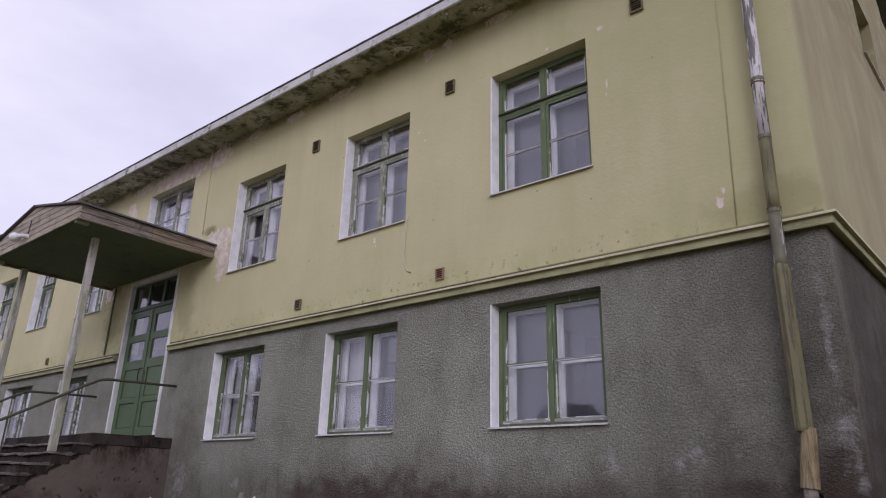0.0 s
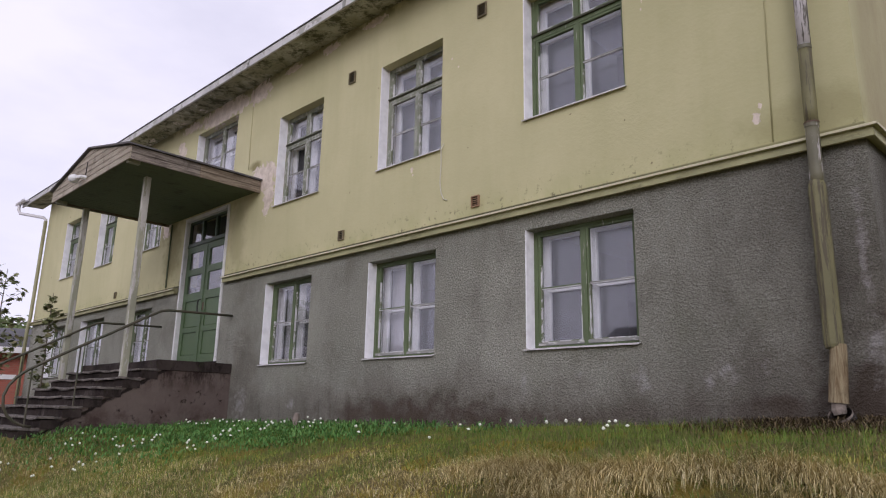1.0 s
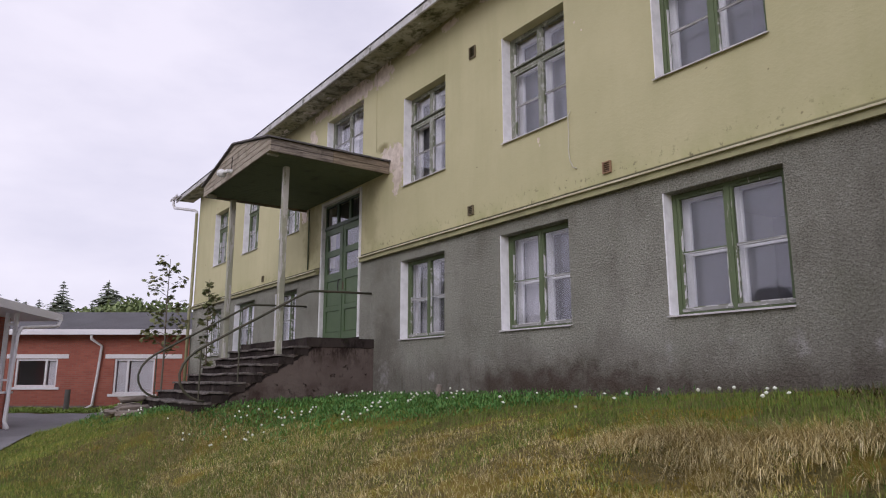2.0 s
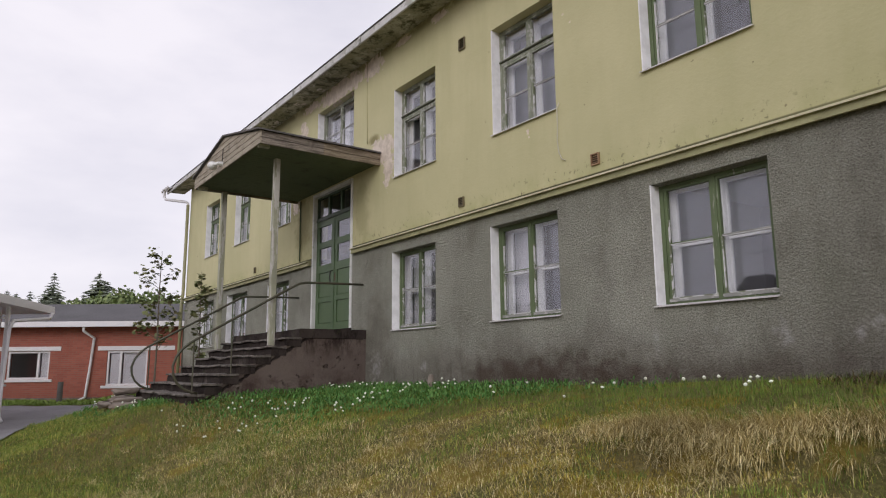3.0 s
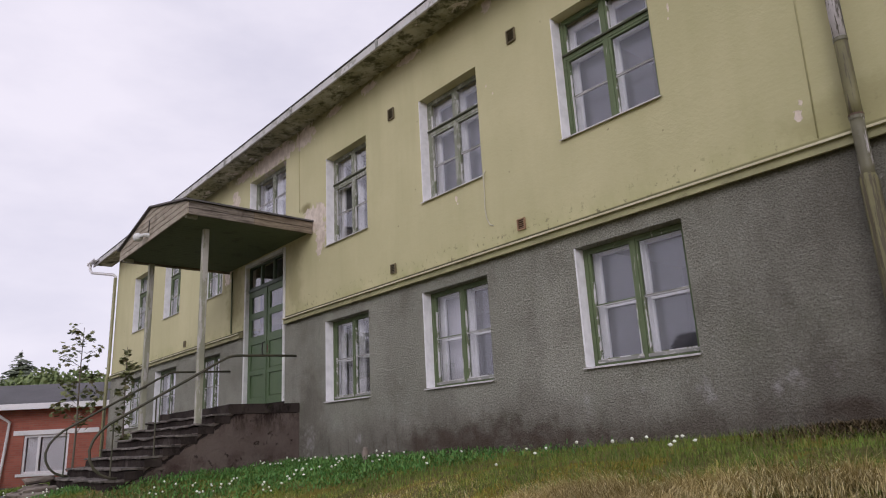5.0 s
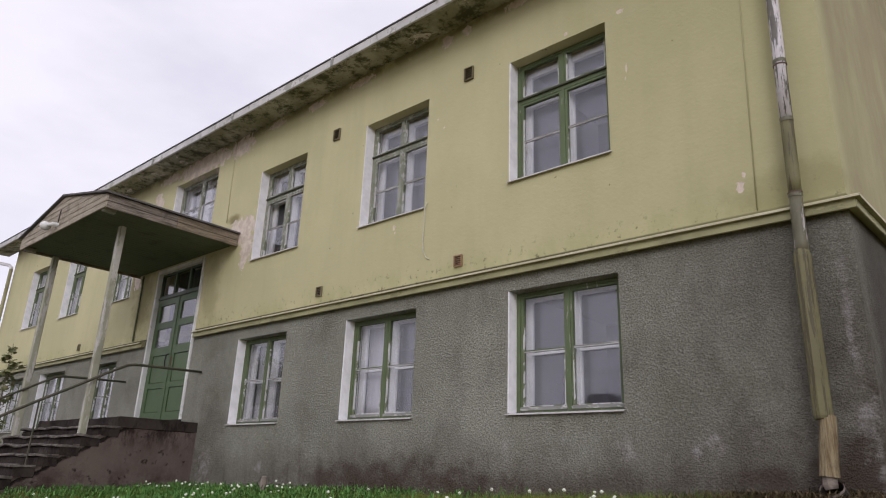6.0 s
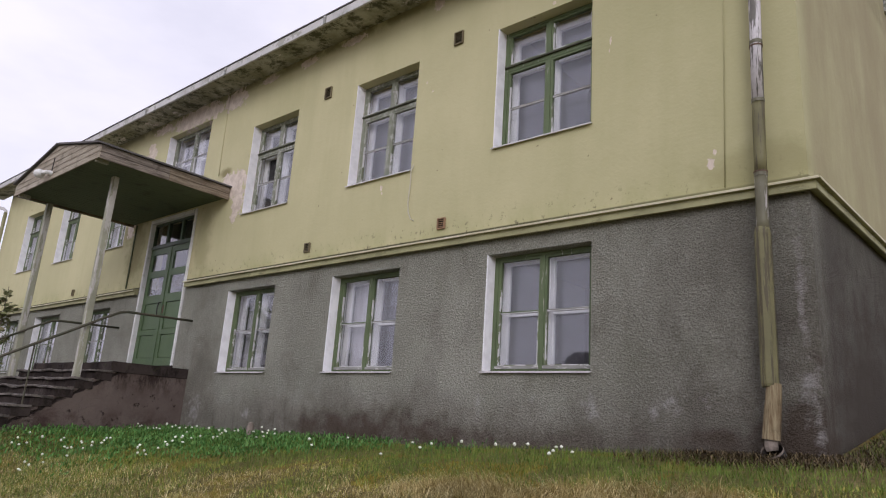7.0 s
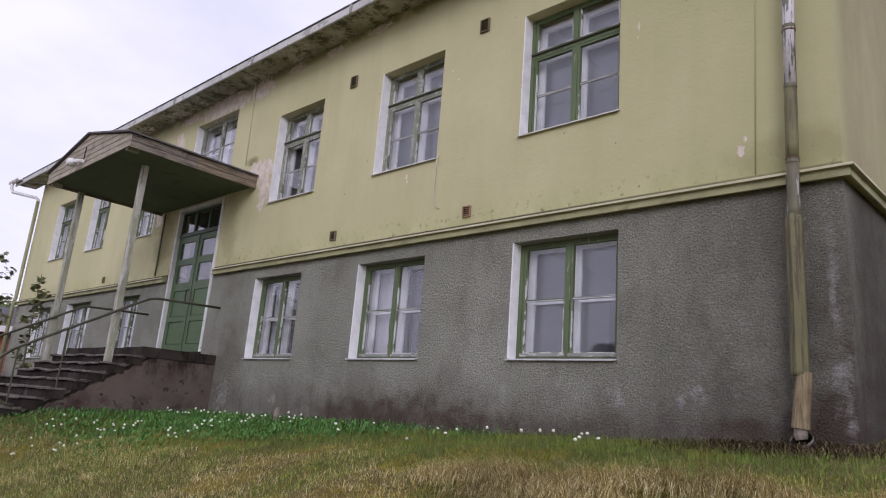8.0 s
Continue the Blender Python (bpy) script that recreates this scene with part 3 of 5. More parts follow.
def lip(x):
    """How far from the wall the bank breaks away."""
    return float(np.interp(x, (-24, -16, -13.4, -9.9, -8.4, -4, 2), (0.8, 1.9, 3.3, 3.0, 2.3, 2.0, 1.9)))


def ground_z(x, y):
    """Height of the lawn: a shelf along the house, then a bank that falls to the forecourt."""
    foot = float(np.interp(x, (-40, -30, -21.5, -13, -9.5, -7.3, -3.8, -2.85, 0, 8), (-0.85, -0.75, -0.45, -0.15, -0.05, 0.0, 0.07, 0.12, 0.22, 0.5)))
    s = max(-y, -6.0) if y < 0 else 0.0
    edge = lip(x)
    shelf = float(np.interp(x, (-24, -9.9, -8.4, 0), (0.03, 0.03, 0.13, 0.14)))
    fall = shelf * s + 0.30 * 0.3 * math.log1p(math.exp(min((s - edge) / 0.3, 40)))
    low = float(np.interp(x, (-30, -13, -4, 2), (-0.85, -0.98, -1.15, -1.25)))
    z = foot - fall
    k = 0.12
    z = low + k * math.log1p(math.exp(min((z - low) / k, 60)))
    bump = noise.noise((x * 0.9, y * 0.9, 0)) * 0.05 + noise.noise((x * 2.6, y * 2.6, 3)) * 0.03
    if y > 0 and x > -0.3:
        z += 0.17 * min(y, 7.0) * soft_step(x, -0.3, 0.1) * (1 - soft_step(x, 8, 20))
    # the matted hump on the lip, and the hollow that frost has torn below it
    hump = soft_step(x, -3.1, -2.3) * (1 - soft_step(x, 0.6, 1.4)) * (1.0 + 0.7 * noise.noise((x * 2.3, 1.0, 9)))
    z += hump * (0.045 * soft_step(s, 1.45, 1.95) * (1 - soft_step(s, 2.08, 2.3)) - 0.08 * soft_step(s, 2.1, 2.32) * (1 - soft_step(s, 2.42, 2.8)))
    bump += noise.noise((x * 7.0, y * 7.0, 5)) * 0.018
    return z + bump * soft_step(s, 0.1, 1.2) * (1 - soft_step(s, 12, 18))


# ---- ground ----
def ground_sheet():
    xs = [-1500, -600, -250, -120, -70, -50] + steps_of(-40, -16, 40) + steps_of(-15.7, -5, 70) + steps_of(-4.93, 3, 110) + [3.2, 3.6, 4] + [4.5, 5.5, 7, 10, 16, 30, 70, 200, 600, 1500]
    ys = [-1500, -600, -200, -80, -40, -25, -18, -14, -11, -9] + steps_of(-8, -3.6, 30) + steps_of(-3.54, 0.3, 64) + [1, 2, 4, 8, 14, 24, 40, 80, 200, 600, 1500]
    verts = [(x, y, ground_z(x, y)) for y in ys for x in xs]
    w = len(xs)
    faces = [(j * w + i, j * w + i + 1, (j + 1) * w + i + 1, (j + 1) * w + i) for j in range(len(ys) - 1) for i in range(w - 1)]
    me = bpy.data.meshes.new("ground")
    me.from_pydata(verts, [], faces)
    me.polygons.foreach_set("use_smooth", [True] * len(me.polygons))
    me.materials.append(SOIL)
    return tagged(new("ground", me), "grassy bank of mown turf below the house", "ground", kind="structure")


ground_sheet()


def forecourt():
    a, b, c, d = (Vector(v) for v in ((-10.4, -6.0), (-23.4, -1.5), (-27.4, -7.0), (-18.0, -22.0)))
    bm = bmesh.new()
    n = 24
    grid = []
    for j in range(n + 1):
        row = []
        for i in range(n + 1):
            u, v = i / n, j / n
            p = (a * (1 - u) + b * u) * (1 - v) + (d * (1 - u) + c * u) * v
            row.append(bm.verts.new((p.x, p.y, ground_z(p.x, p.y) + 0.03)))
        grid.append(row)
    for j in range(n):
        for i in range(n):
            bm.faces.new((grid[j][i], grid[j + 1][i], grid[j + 1][i + 1], grid[j][i + 1]))
    return tagged(mesh_ob("road", bm, ASPHALT, smooth=True), "grey asphalt forecourt between lawn and brick house", "road", kind="structure")


forecourt()

# ---- the yellow house ----
UPPER = [(-3.42, -2.09), (-6.075, -4.80), (-8.80, -7.52), (-11.96, -10.33), (-14.50, -13.30), (-17.10, -15.95), (-19.72, -18.50)]
LOWER = [(-3.42, -2.07), (-6.18, -4.85), (-8.85, -7.55), (-14.55, -13.30), (-17.47, -15.95), (-19.95, -18.65)]
SILL_UP, HEAD_UP = 3.60, 5.25
SILL_LOW, HEAD_LOW = 0.91, 2.26
DOOR = (-12.08, -10.31, 1.02, 3.95)
LEFT_END = -21.55
SPLIT = 2.45
SOFFIT_Z = 6.20
WALL = 0.34

house = empty("house", "two-storey yellow rendered house with a grey roughcast base", "house")


def upper_opening(k):
    x0, x1 = UPPER[k]
    return (x0, x1, 4.62, 5.80) if k == 3 else (x0, x1, SILL_UP, HEAD_UP)


up_holes = [upper_opening(k) for k in range(len(UPPER))]
low_holes = [(x0, x1, SILL_LOW, HEAD_LOW) for x0, x1 in LOWER]
door_up = (DOOR[0], DOOR[1], SPLIT, DOOR[3])
door_low = (DOOR[0], DOOR[1], DOOR[2], SPLIT)

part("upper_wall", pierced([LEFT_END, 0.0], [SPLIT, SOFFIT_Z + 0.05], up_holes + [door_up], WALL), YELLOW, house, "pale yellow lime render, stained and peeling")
part("base_wall", pierced([LEFT_END, 0.0], [-1.3, SPLIT], low_holes + [door_low], WALL), GREY, house, "grey pebble-dashed base, damp at its foot")

# gable end, turned a little from the square
SKEW = pose(0, 0, 0, 0, 0, 87)
DEPTH = 14.4
RIDGE_U, RIDGE_Z = 7.2, 9.75


def rake(u):
    return RIDGE_Z - abs(u - RIDGE_U) * (RIDGE_Z - SOFFIT_Z - 0.1) / RIDGE_U


gable_holes = [(4.40, 5.72, 6.55, 7.85), (7.75, 9.05, 6.55, 7.85), (6.0, 7.3, SILL_UP, HEAD_UP)]
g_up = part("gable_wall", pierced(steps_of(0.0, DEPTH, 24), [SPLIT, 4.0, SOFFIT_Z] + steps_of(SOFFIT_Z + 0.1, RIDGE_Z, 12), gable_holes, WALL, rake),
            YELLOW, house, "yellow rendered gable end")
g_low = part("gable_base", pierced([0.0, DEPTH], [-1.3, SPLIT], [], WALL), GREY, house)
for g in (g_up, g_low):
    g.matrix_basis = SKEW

# band between base and upper wall: a face, a lip above and a drip below
def band(u0, u1, name, mitre=0, m=None):
    prof = ((0.0, 2.445), (-0.066, 2.425), (-0.076, 2.43), (-0.072, 2.502), (-0.112, 2.505), (-0.116, 2.522), (-0.108, 2.528), (0.0, 2.555))
    bm = bmesh.new()
    rings = []
    us = steps_of(u0, u1, max(1, int(abs(u1 - u0) / 0.6)))
    for i, u in enumerate(us):
        wob = noise.noise((u * 1.7, 0, 0)) * 0.004 if 0 < i < len(us) - 1 else 0.0
        # the ends at the corner are mitred
        rings.append([bm.verts.new((u + (mitre * -y if i == (len(us) - 1 if mitre > 0 else 0) else 0), y - 0.002 + (wob if y < 0 else 0), z + wob)) for y, z in prof])
    for a, b in zip(rings, rings[1:]):
        for k in range(len(prof) - 1):
            f = bm.faces.new((a[k], b[k], b[k + 1], a[k + 1]))
            f.material_index = 1 if k >= 4 else 0
    for r in (rings[0][::-1], rings[-1]):
        bm.faces.new(r)
    ob = part(name, bm, [BAND, BAND_LIP], house, "yellow painted string course, chipped")
    if m:
        ob.matrix_basis = m
    return ob


band(DOOR[1] + 0.07, 0.0, "band", 1)
band(LEFT_END - 0.06, DOOR[0] - 0.07, "band")
band(0.0, DEPTH, "band", -1, SKEW)

# roof with eaves
def roof_plane():
    bm = bmesh.new()
    for y0, z0, y1, z1 in ((-0.565, 6.273, RIDGE_U, RIDGE_Z + 0.25), (RIDGE_U, RIDGE_Z + 0.25, DEPTH + 0.6, 6.29)):
        vs = []
        for lift in (0.0, 0.02):
            vs += [bm.verts.new(p) for p in ((LEFT_END - 0.9, y0, z0 + lift), (0.052 * y0 + 0.14, y0, z0 + lift),
                                             (0.052 * y1 + 0.14, y1, z1 + lift), (LEFT_END - 0.9, y1, z1 + lift))]
        for f in ((3, 2, 1, 0), (4, 5, 6, 7), (0, 1, 5, 4), (1, 2, 6, 5), (2, 3, 7, 6), (3, 0, 4, 7)):
            bm.faces.new([vs[k] for k in f])
    return part("roof", bm, ROOF, house, "dark low-pitched roof")


roof_plane()


def soffit():
    xs = steps_of(LEFT_END - 0.85, 0.12, 90)
    bm = bmesh.new()
    rows = []
    for x in xs:
        w = noise.noise((x * 1.3, 5, 0)) * 0.012
        rows.append([bm.verts.new(p) for p in ((x, -0.002, SOFFIT_Z + 0.06), (x, -0.002, SOFFIT_Z + w), (x, -0.30, SOFFIT_Z - 0.01 + w), (x, -0.52, SOFFIT_Z - 0.02 + w), (x, -0.52, SOFFIT_Z + 0.06))])
    for a, b in zip(rows, rows[1:]):
        for k in range(5):
            bm.faces.new((a[k], a[(k + 1) % 5], b[(k + 1) % 5], b[k]))
    bm.faces.new(rows[0][::-1])
    bm.faces.new(rows[-1])
    return part("soffit", bm, SOFFIT, house, "mouldy plastered eaves soffit")


soffit()
for k, (x0, x1) in enumerate(zip(steps_of(LEFT_END - 0.9, 0.14, 8)[:-1], steps_of(LEFT_END - 0.9, 0.14, 8)[1:])):
    part("fascia", boxed(x0 + 0.004, x1 - 0.004, -0.56, -0.524, 6.125, 6.262, 0.006), FASCIA, house, "dirty white eaves fascia" if k == 0 else "")
    part("eaves_strip", boxed(x0, x1, -0.575, -0.53, 6.264, 6.272), ROOF, house)


for x in (-2.9, -6.35, -9.1, -12.05, -15.0, -18.1):
    part("gutter_clip", boxed(x - 0.03, x + 0.03, -0.578, -0.562, 6.115, 6.262, 0.004), BARE_RAIL, house)


# ---- windows ----
def lattice(name, x0, x1, z0, z1, y0, y1, holes, material, parent):
    """One joined frame, y0 to y1 deep, with openings (x0, x1, z0, z1)."""
    bm = pierced([x0, x1], [z0, z1], holes, y1 - y0)
    bmesh.ops.translate(bm, verts=bm.verts, vec=(0, y0, 0))
    return part(name, bm, material, parent)


def pane(x0, x1, z0, z1, y, material, parent, tilt=0.0):
    bm = bmesh.new()
    box(bm, x0, x1, -0.0015, 0.0015, z0, z1)
    ob = part("pane", bm, material, parent)
    cx = (x0 + x1) / 2
    ob.matrix_basis = Matrix.Translation((cx, y, 0)) @ Matrix.Rotation(tilt, 4, "Z") @ Matrix.Translation((-cx, 0, 0))
    ob.visible_shadow = False
    return ob


def window(x0, x1, z0, z1, transom, paint, missing=False, m=None, lining=True):
    """A double window set back in its opening: outer casements with glazing bars, inner white casements, sill and white jambs."""
    y = 0.155 if transom else 0.145
    mid = (x0 + x1) / 2
    w, wz = 0.048, 0.032
    mw = 0.022 if transom else 0.024
    tz = z0 + (z1 - z0) * 0.685 if transom else None
    rng = random.Random(int(abs(x0) * 100 + z0 * 10))
    xl, xr, zl, zh = x0 + 0.012, x1 - 0.012, z0 + 0.025, z1 - 0.004
    cols = [(xl + w, mid - mw), (mid + mw, xr - w)]
    tiers = [(zl + wz, tz - 0.035), (tz + 0.035, zh - wz)] if tz else [(zl + wz, zh - wz)]
    win = lattice("window", xl, xr, zl, zh, y, y + 0.075, [(*c, *r) for c in cols for r in tiers], paint, house)
    if tz:
        part("transom_drip", boxed(x0 + 0.02, x1 - 0.02, y - 0.028, y - 0.001, tz + 0.012, tz + 0.036, 0.005), DRIP_DARK, win)
    edges = steps_of(x0 + w + 0.012, x1 - w - 0.012, 2)
    for c in range(2):
        a = edges[c] + (0.0 if c == 0 else mw)
        b = edges[c + 1] - (0.0 if c == 1 else mw)
        rows = [(z0 + 0.025 + wz, (tz - 0.035) if tz else (z1 - wz - 0.004), True)]
        if tz:
            rows.append((tz + 0.035, z1 - wz - 0.004, False))
        inner = 0.034 if transom else 0.027
        sa = 0.040 if c == 0 else inner
        sb = 0.040 if c == 1 else inner
        for lo, hi, split in rows:
            bar = (lo + hi) / 2
            s = 0.030
            sash = lattice("sash", a + 0.003, b - 0.003, lo + 0.003, hi - 0.003, y + 0.006, y + 0.05, [(a + sa, b - sb, lo + s, hi - s)], paint, win)
            if split:
                part("glazing_bar", boxed(a + sa, b - sb, y + 0.010, y + 0.044, bar - 0.004, bar + 0.010, 0.003), BARE_RAIL if rng.random() < 0.7 else paint, win)
                part("putty_strip", boxed(a + sa, b - sb, y + 0.012, y + 0.040, bar - 0.015, bar - 0.0045, 0.003), PUTTY, win)
                part("bottom_rail", boxed(a + 0.004, b - 0.004, y - 0.014, y + 0.005, lo - 0.012, lo + s - 0.006, 0.004), BARE_RAIL, win, "bare grey bottom rail")
            # cracked white putty along the glass
            part("putty_strip", boxed(a + sa - 0.003, a + sa + 0.006, y + 0.0025, y + 0.030, lo + s, lo + s + (hi - lo - 2 * s) * rng.uniform(0.35, 1.0)), PUTTY_WORN, win)
            part("putty_strip", boxed(a + sa + 0.008, b - sb - 0.009, y + 0.004, y + 0.030, lo + s - 0.003, lo + s + 0.007), PUTTY_WORN, win)
            if rng.random() < 0.35:
                part("putty_strip", boxed(b - sb - 0.006, b - sb + 0.004, y + 0.0025, y + 0.030, lo + s, lo + s + (hi - lo) * rng.uniform(0.3, 0.75)), PUTTY_WORN, win)
            zones = [(lo + s, bar), (bar, hi - s)] if split else [(lo + s, hi - s)]
            for k, (p, q) in enumerate(zones):
                if missing and c == 0 and split and k == 1:
                    continue
                pane(a + sa, b - sb, p, q, y + 0.03, PANE, win, radians(rng.uniform(-0.5, 0.5)))
    # the inner, white pair of casements
    yi = y + 0.15
    bz = tz or (z0 + z1) / 2
    bw = 0.035 if tz else 0.014
    lattice("inner_casement", x0 + 0.02, x1 - 0.02, z0 + 0.02, z1 - 0.02, yi, yi + 0.05,
            [(*c, *r) for c in ((x0 + 0.115, mid - 0.055), (mid + 0.055, x1 - 0.115)) for r in ((z0 + 0.11, bz - bw), (bz + bw, z1 - (0.115 if tz else 0.075)))], INNER_WHITE, win)
    pane(x0 + 0.10, x1 - 0.10, z0 + 0.10, z1 - 0.10, yi + 0.025, PANE_DUSTY, win)
    for a, b in ((x0 + 0.001, x0 + 0.012), (x1 - 0.012, x1 - 0.001)):
        part("box_lining", boxed(a, b, y + 0.078, yi, z0 + 0.03, z1 - 0.004), INNER_WHITE, win)
    part("mullion_lining", boxed(mid - 0.05, mid + 0.05, y + 0.078, yi - 0.001, z0 + 0.03, z1 - 0.006, 0.003), INNER_WHITE, win)
    if lining:
        part("jamb_lining", boxed(x0 - 0.004, x0 + 0.010, -0.003, y - 0.001, z0 + 0.012, z1 - 0.001), WHITE, win, "white painted window jamb")
    bm = bmesh.new()
    prof = ((-0.04, z0 - 0.014), (-0.036, z0 - 0.014), (-0.034, z0 - 0.004), (y, z0 + 0.020), (y, z0 + 0.024), (-0.04, z0 + 0.001))
    va = [bm.verts.new((x0 - 0.015, yy, zz)) for yy, zz in prof]
    vb = [bm.verts.new((x1 + 0.015, yy, zz)) for yy, zz in prof]
    bm.faces.new(va[::-1])
    bm.faces.new(vb)
    for k in range(len(prof)):
        j = (k + 1) % len(prof)
        bm.faces.new((va[k], va[j], vb[j], vb[k]))
    bmesh.ops.recalc_face_normals(bm, faces=bm.faces)
    part("sill", bm, TRIM_WHITE, win, "white sheet-metal window sill")
    if m:
        win.matrix_basis = m
    return win


def curtain(x0, x1, z0, z1, parent):
    """A pleated net curtain behind the inner casements."""
    bm = bmesh.new()
    n = 40
    lo = [bm.verts.new((x0 + (x1 - x0) * k / n, 0.42 + 0.02 * math.sin(k * 1.9) + 0.006 * math.sin(k * 0.7), z0)) for k in range(n + 1)]
    hi = [bm.verts.new((v.co.x, v.co.y, z1)) for v in lo]
    for k in range(n):
        bm.faces.new((lo[k], lo[k + 1], hi[k + 1], hi[k]))
    part("curtain", bm, CURTAIN, parent, "pale pleated net curtain", smooth=True)


for k in range(len(UPPER)):
    w_k = window(*upper_opening(k), k != 3, GREEN if k in (0, 4, 5, 6) else GREEN_WORN, missing=k == 2)
    if k in (3, 4, 5, 6):
        a, b, lo, hi = upper_opening(k)
        curtain(a + 0.08, b - 0.08, lo + 0.06, hi - 0.06, w_k)
for k, hole in enumerate(low_holes):
    w_k = window(*hole, False, GREEN)
    if k in (1, 2, 4, 5):
        wide = (hole[1] - hole[0]) * (0.45 if k in (2, 5) else 0.3)
        curtain(hole[0] + 0.05, hole[0] + wide, hole[2] + 0.04, hole[3] - 0.04, w_k)
for hole in gable_holes:
    window(*hole, hole[2] < 5, GREEN_WORN, m=SKEW, lining=False)


def rooms():
    """Plain rooms behind the windows, with the floor slab between the storeys."""
    bm = bmesh.new()
    for x0, x1, y0, y1, z0, z1 in ((LEFT_END, 0.0, 3.6, 3.75, -0.2, 6.2), (LEFT_END + 0.02, LEFT_END + 0.3, WALL, 3.6, -0.2, 6.2)):
        box(bm, x0, x1, y0, y1, z0, z1)
    for x in (-9.6, -12.6, -4.2, -15.2, -18.0):
        box(bm, x - 0.06, x + 0.06, WALL + 0.01, 3.59, -0.2, 6.19)
    part("room_wall", bm, ROOM, house)
    bm = bmesh.new()
    for z0, z1 in ((-0.35, -0.22), (2.62, 2.78), (SOFFIT_Z + 0.07, SOFFIT_Z + 0.2)):
        box(bm, LEFT_END + 0.01, -0.02, WALL + 0.005, DEPTH - 0.5, z0, z1)
    part("floor_slab", bm, ROOM_FLOOR, house)
    bm = bmesh.new()
    box(bm, LEFT_END, 0.7, DEPTH - 0.3, DEPTH, -1.3, 6.2)
    box(bm, LEFT_END, LEFT_END + 0.015, WALL, DEPTH - 0.3, -1.3, 6.2)
    part("back_wall", bm, YELLOW, house)
    bm = bmesh.new()
    prism(bm, [(0.0, 6.2), (DEPTH, 6.2), (RIDGE_U, RIDGE_Z)], 0, 0.3)
    ob = part("far_gable", bm, YELLOW, house)
    ob.matrix_basis = pose(LEFT_END + 0.3, 0, 0, 0, 0, 90)


rooms()


# ---- the entrance door ----
def entrance():
    x0, x1, z0, z1 = DOOR
    y = 0.06
    bm = bmesh.new()
    for a, b, c, d in ((x0 + 0.005, x0 + 0.065, z0, z1 + 0.01), (x1 - 0.065, x1 - 0.005, z0, z1 + 0.01), (x0 + 0.065, x1 - 0.065, z1 - 0.06, z1 + 0.01)):
        box(bm, a, b, -0.025, 0.10, c, d, 0.004)
    door = part("door", bm, flaking("white_door_casing", (0.80, 0.80, 0.79), (0.45, 0.46, 0.41), 0.40), house, "green double entrance door with a glazed top light")
    head = 3.40
    xa, xb = x0 + 0.065, x1 - 0.065
    mid = (xa + xb) / 2
    third = (xb - xa) / 3
    lattice("top_light", xa, xb, head + 0.006, z1 - 0.06, y, y + 0.06,
            [(xa + third * k + 0.03, xa + third * (k + 1) - 0.03, head + 0.04, z1 - 0.1) for k in range(3)], DOOR_DARK, door)
    part("transom", boxed(xa, xb, y - 0.02, y + 0.07, head - 0.045, head + 0.005, 0.004), DOOR_DARK, door)
    for k in range(3):
        pane(xa + third * k + 0.03, xa + third * (k + 1) - 0.03, head + 0.04, z1 - 0.10, y + 0.03, PANE, door)
    for a, b in ((xa + 0.004, mid - 0.004), (mid + 0.004, xb - 0.004)):
        s, top = 0.125, head - 0.05
        cuts = [z0 + 0.012, z0 + 0.16, z0 + 0.60, z0 + 0.70, z0 + 1.22, z0 + 1.38, z0 + 1.74, z0 + 1.87, z0 + 2.21, top]
        bm = pierced([a, b], [cuts[0], top], [(a + s, b - s, cuts[k], cuts[k + 1]) for k in (1, 3, 5, 7)], 0.045)
        bmesh.ops.translate(bm, verts=bm.verts, vec=(0, y, 0))
        part("leaf", bm, DOOR_GREEN, door)
        for k in (1, 3):
            part("panel", boxed(a + s + 0.006, b - s - 0.006, y + 0.014, y + 0.034, cuts[k] + 0.006, cuts[k + 1] - 0.006, 0.008), DOOR_GREEN, door)
        for k in (5, 7):
            pane(a + s, b - s, cuts[k], cuts[k + 1], y + 0.022, PANE_DUSTY, door)
    part("cover_strip", boxed(mid - 0.022, mid + 0.022, y - 0.014, y - 0.001, z0 + 0.02, head - 0.05, 0.003), DOOR_GREEN, door)
    part("pull_handle", tubed([(mid - 0.06, y - 0.002, z0 + 1.22), (mid - 0.06, y - 0.05, z0 + 1.20), (mid - 0.065, y - 0.06, z0 + 1.08), (mid - 0.06, y - 0.05, z0 + 0.97), (mid - 0.06, y - 0.002, z0 + 0.95)], 0.011), BLACK, door)
    part("lock_plate", boxed(mid + 0.03, mid + 0.07, y - 0.006, y - 0.001, z0 + 1.0, z0 + 1.16), RUST, door)
    part("threshold", boxed(x0, x1, -0.03, 0.3, z0 - 0.05, z0 + 0.008, 0.006), STEP, door)


entrance()


# ---- porch roof, posts, steps and rails ----
PX0, PX1, PY = -12.93, -9.28, -2.30
PZ0, PZ1, APEX = 3.95, 4.165, 4.565
PMID = (PX0 + PX1) / 2


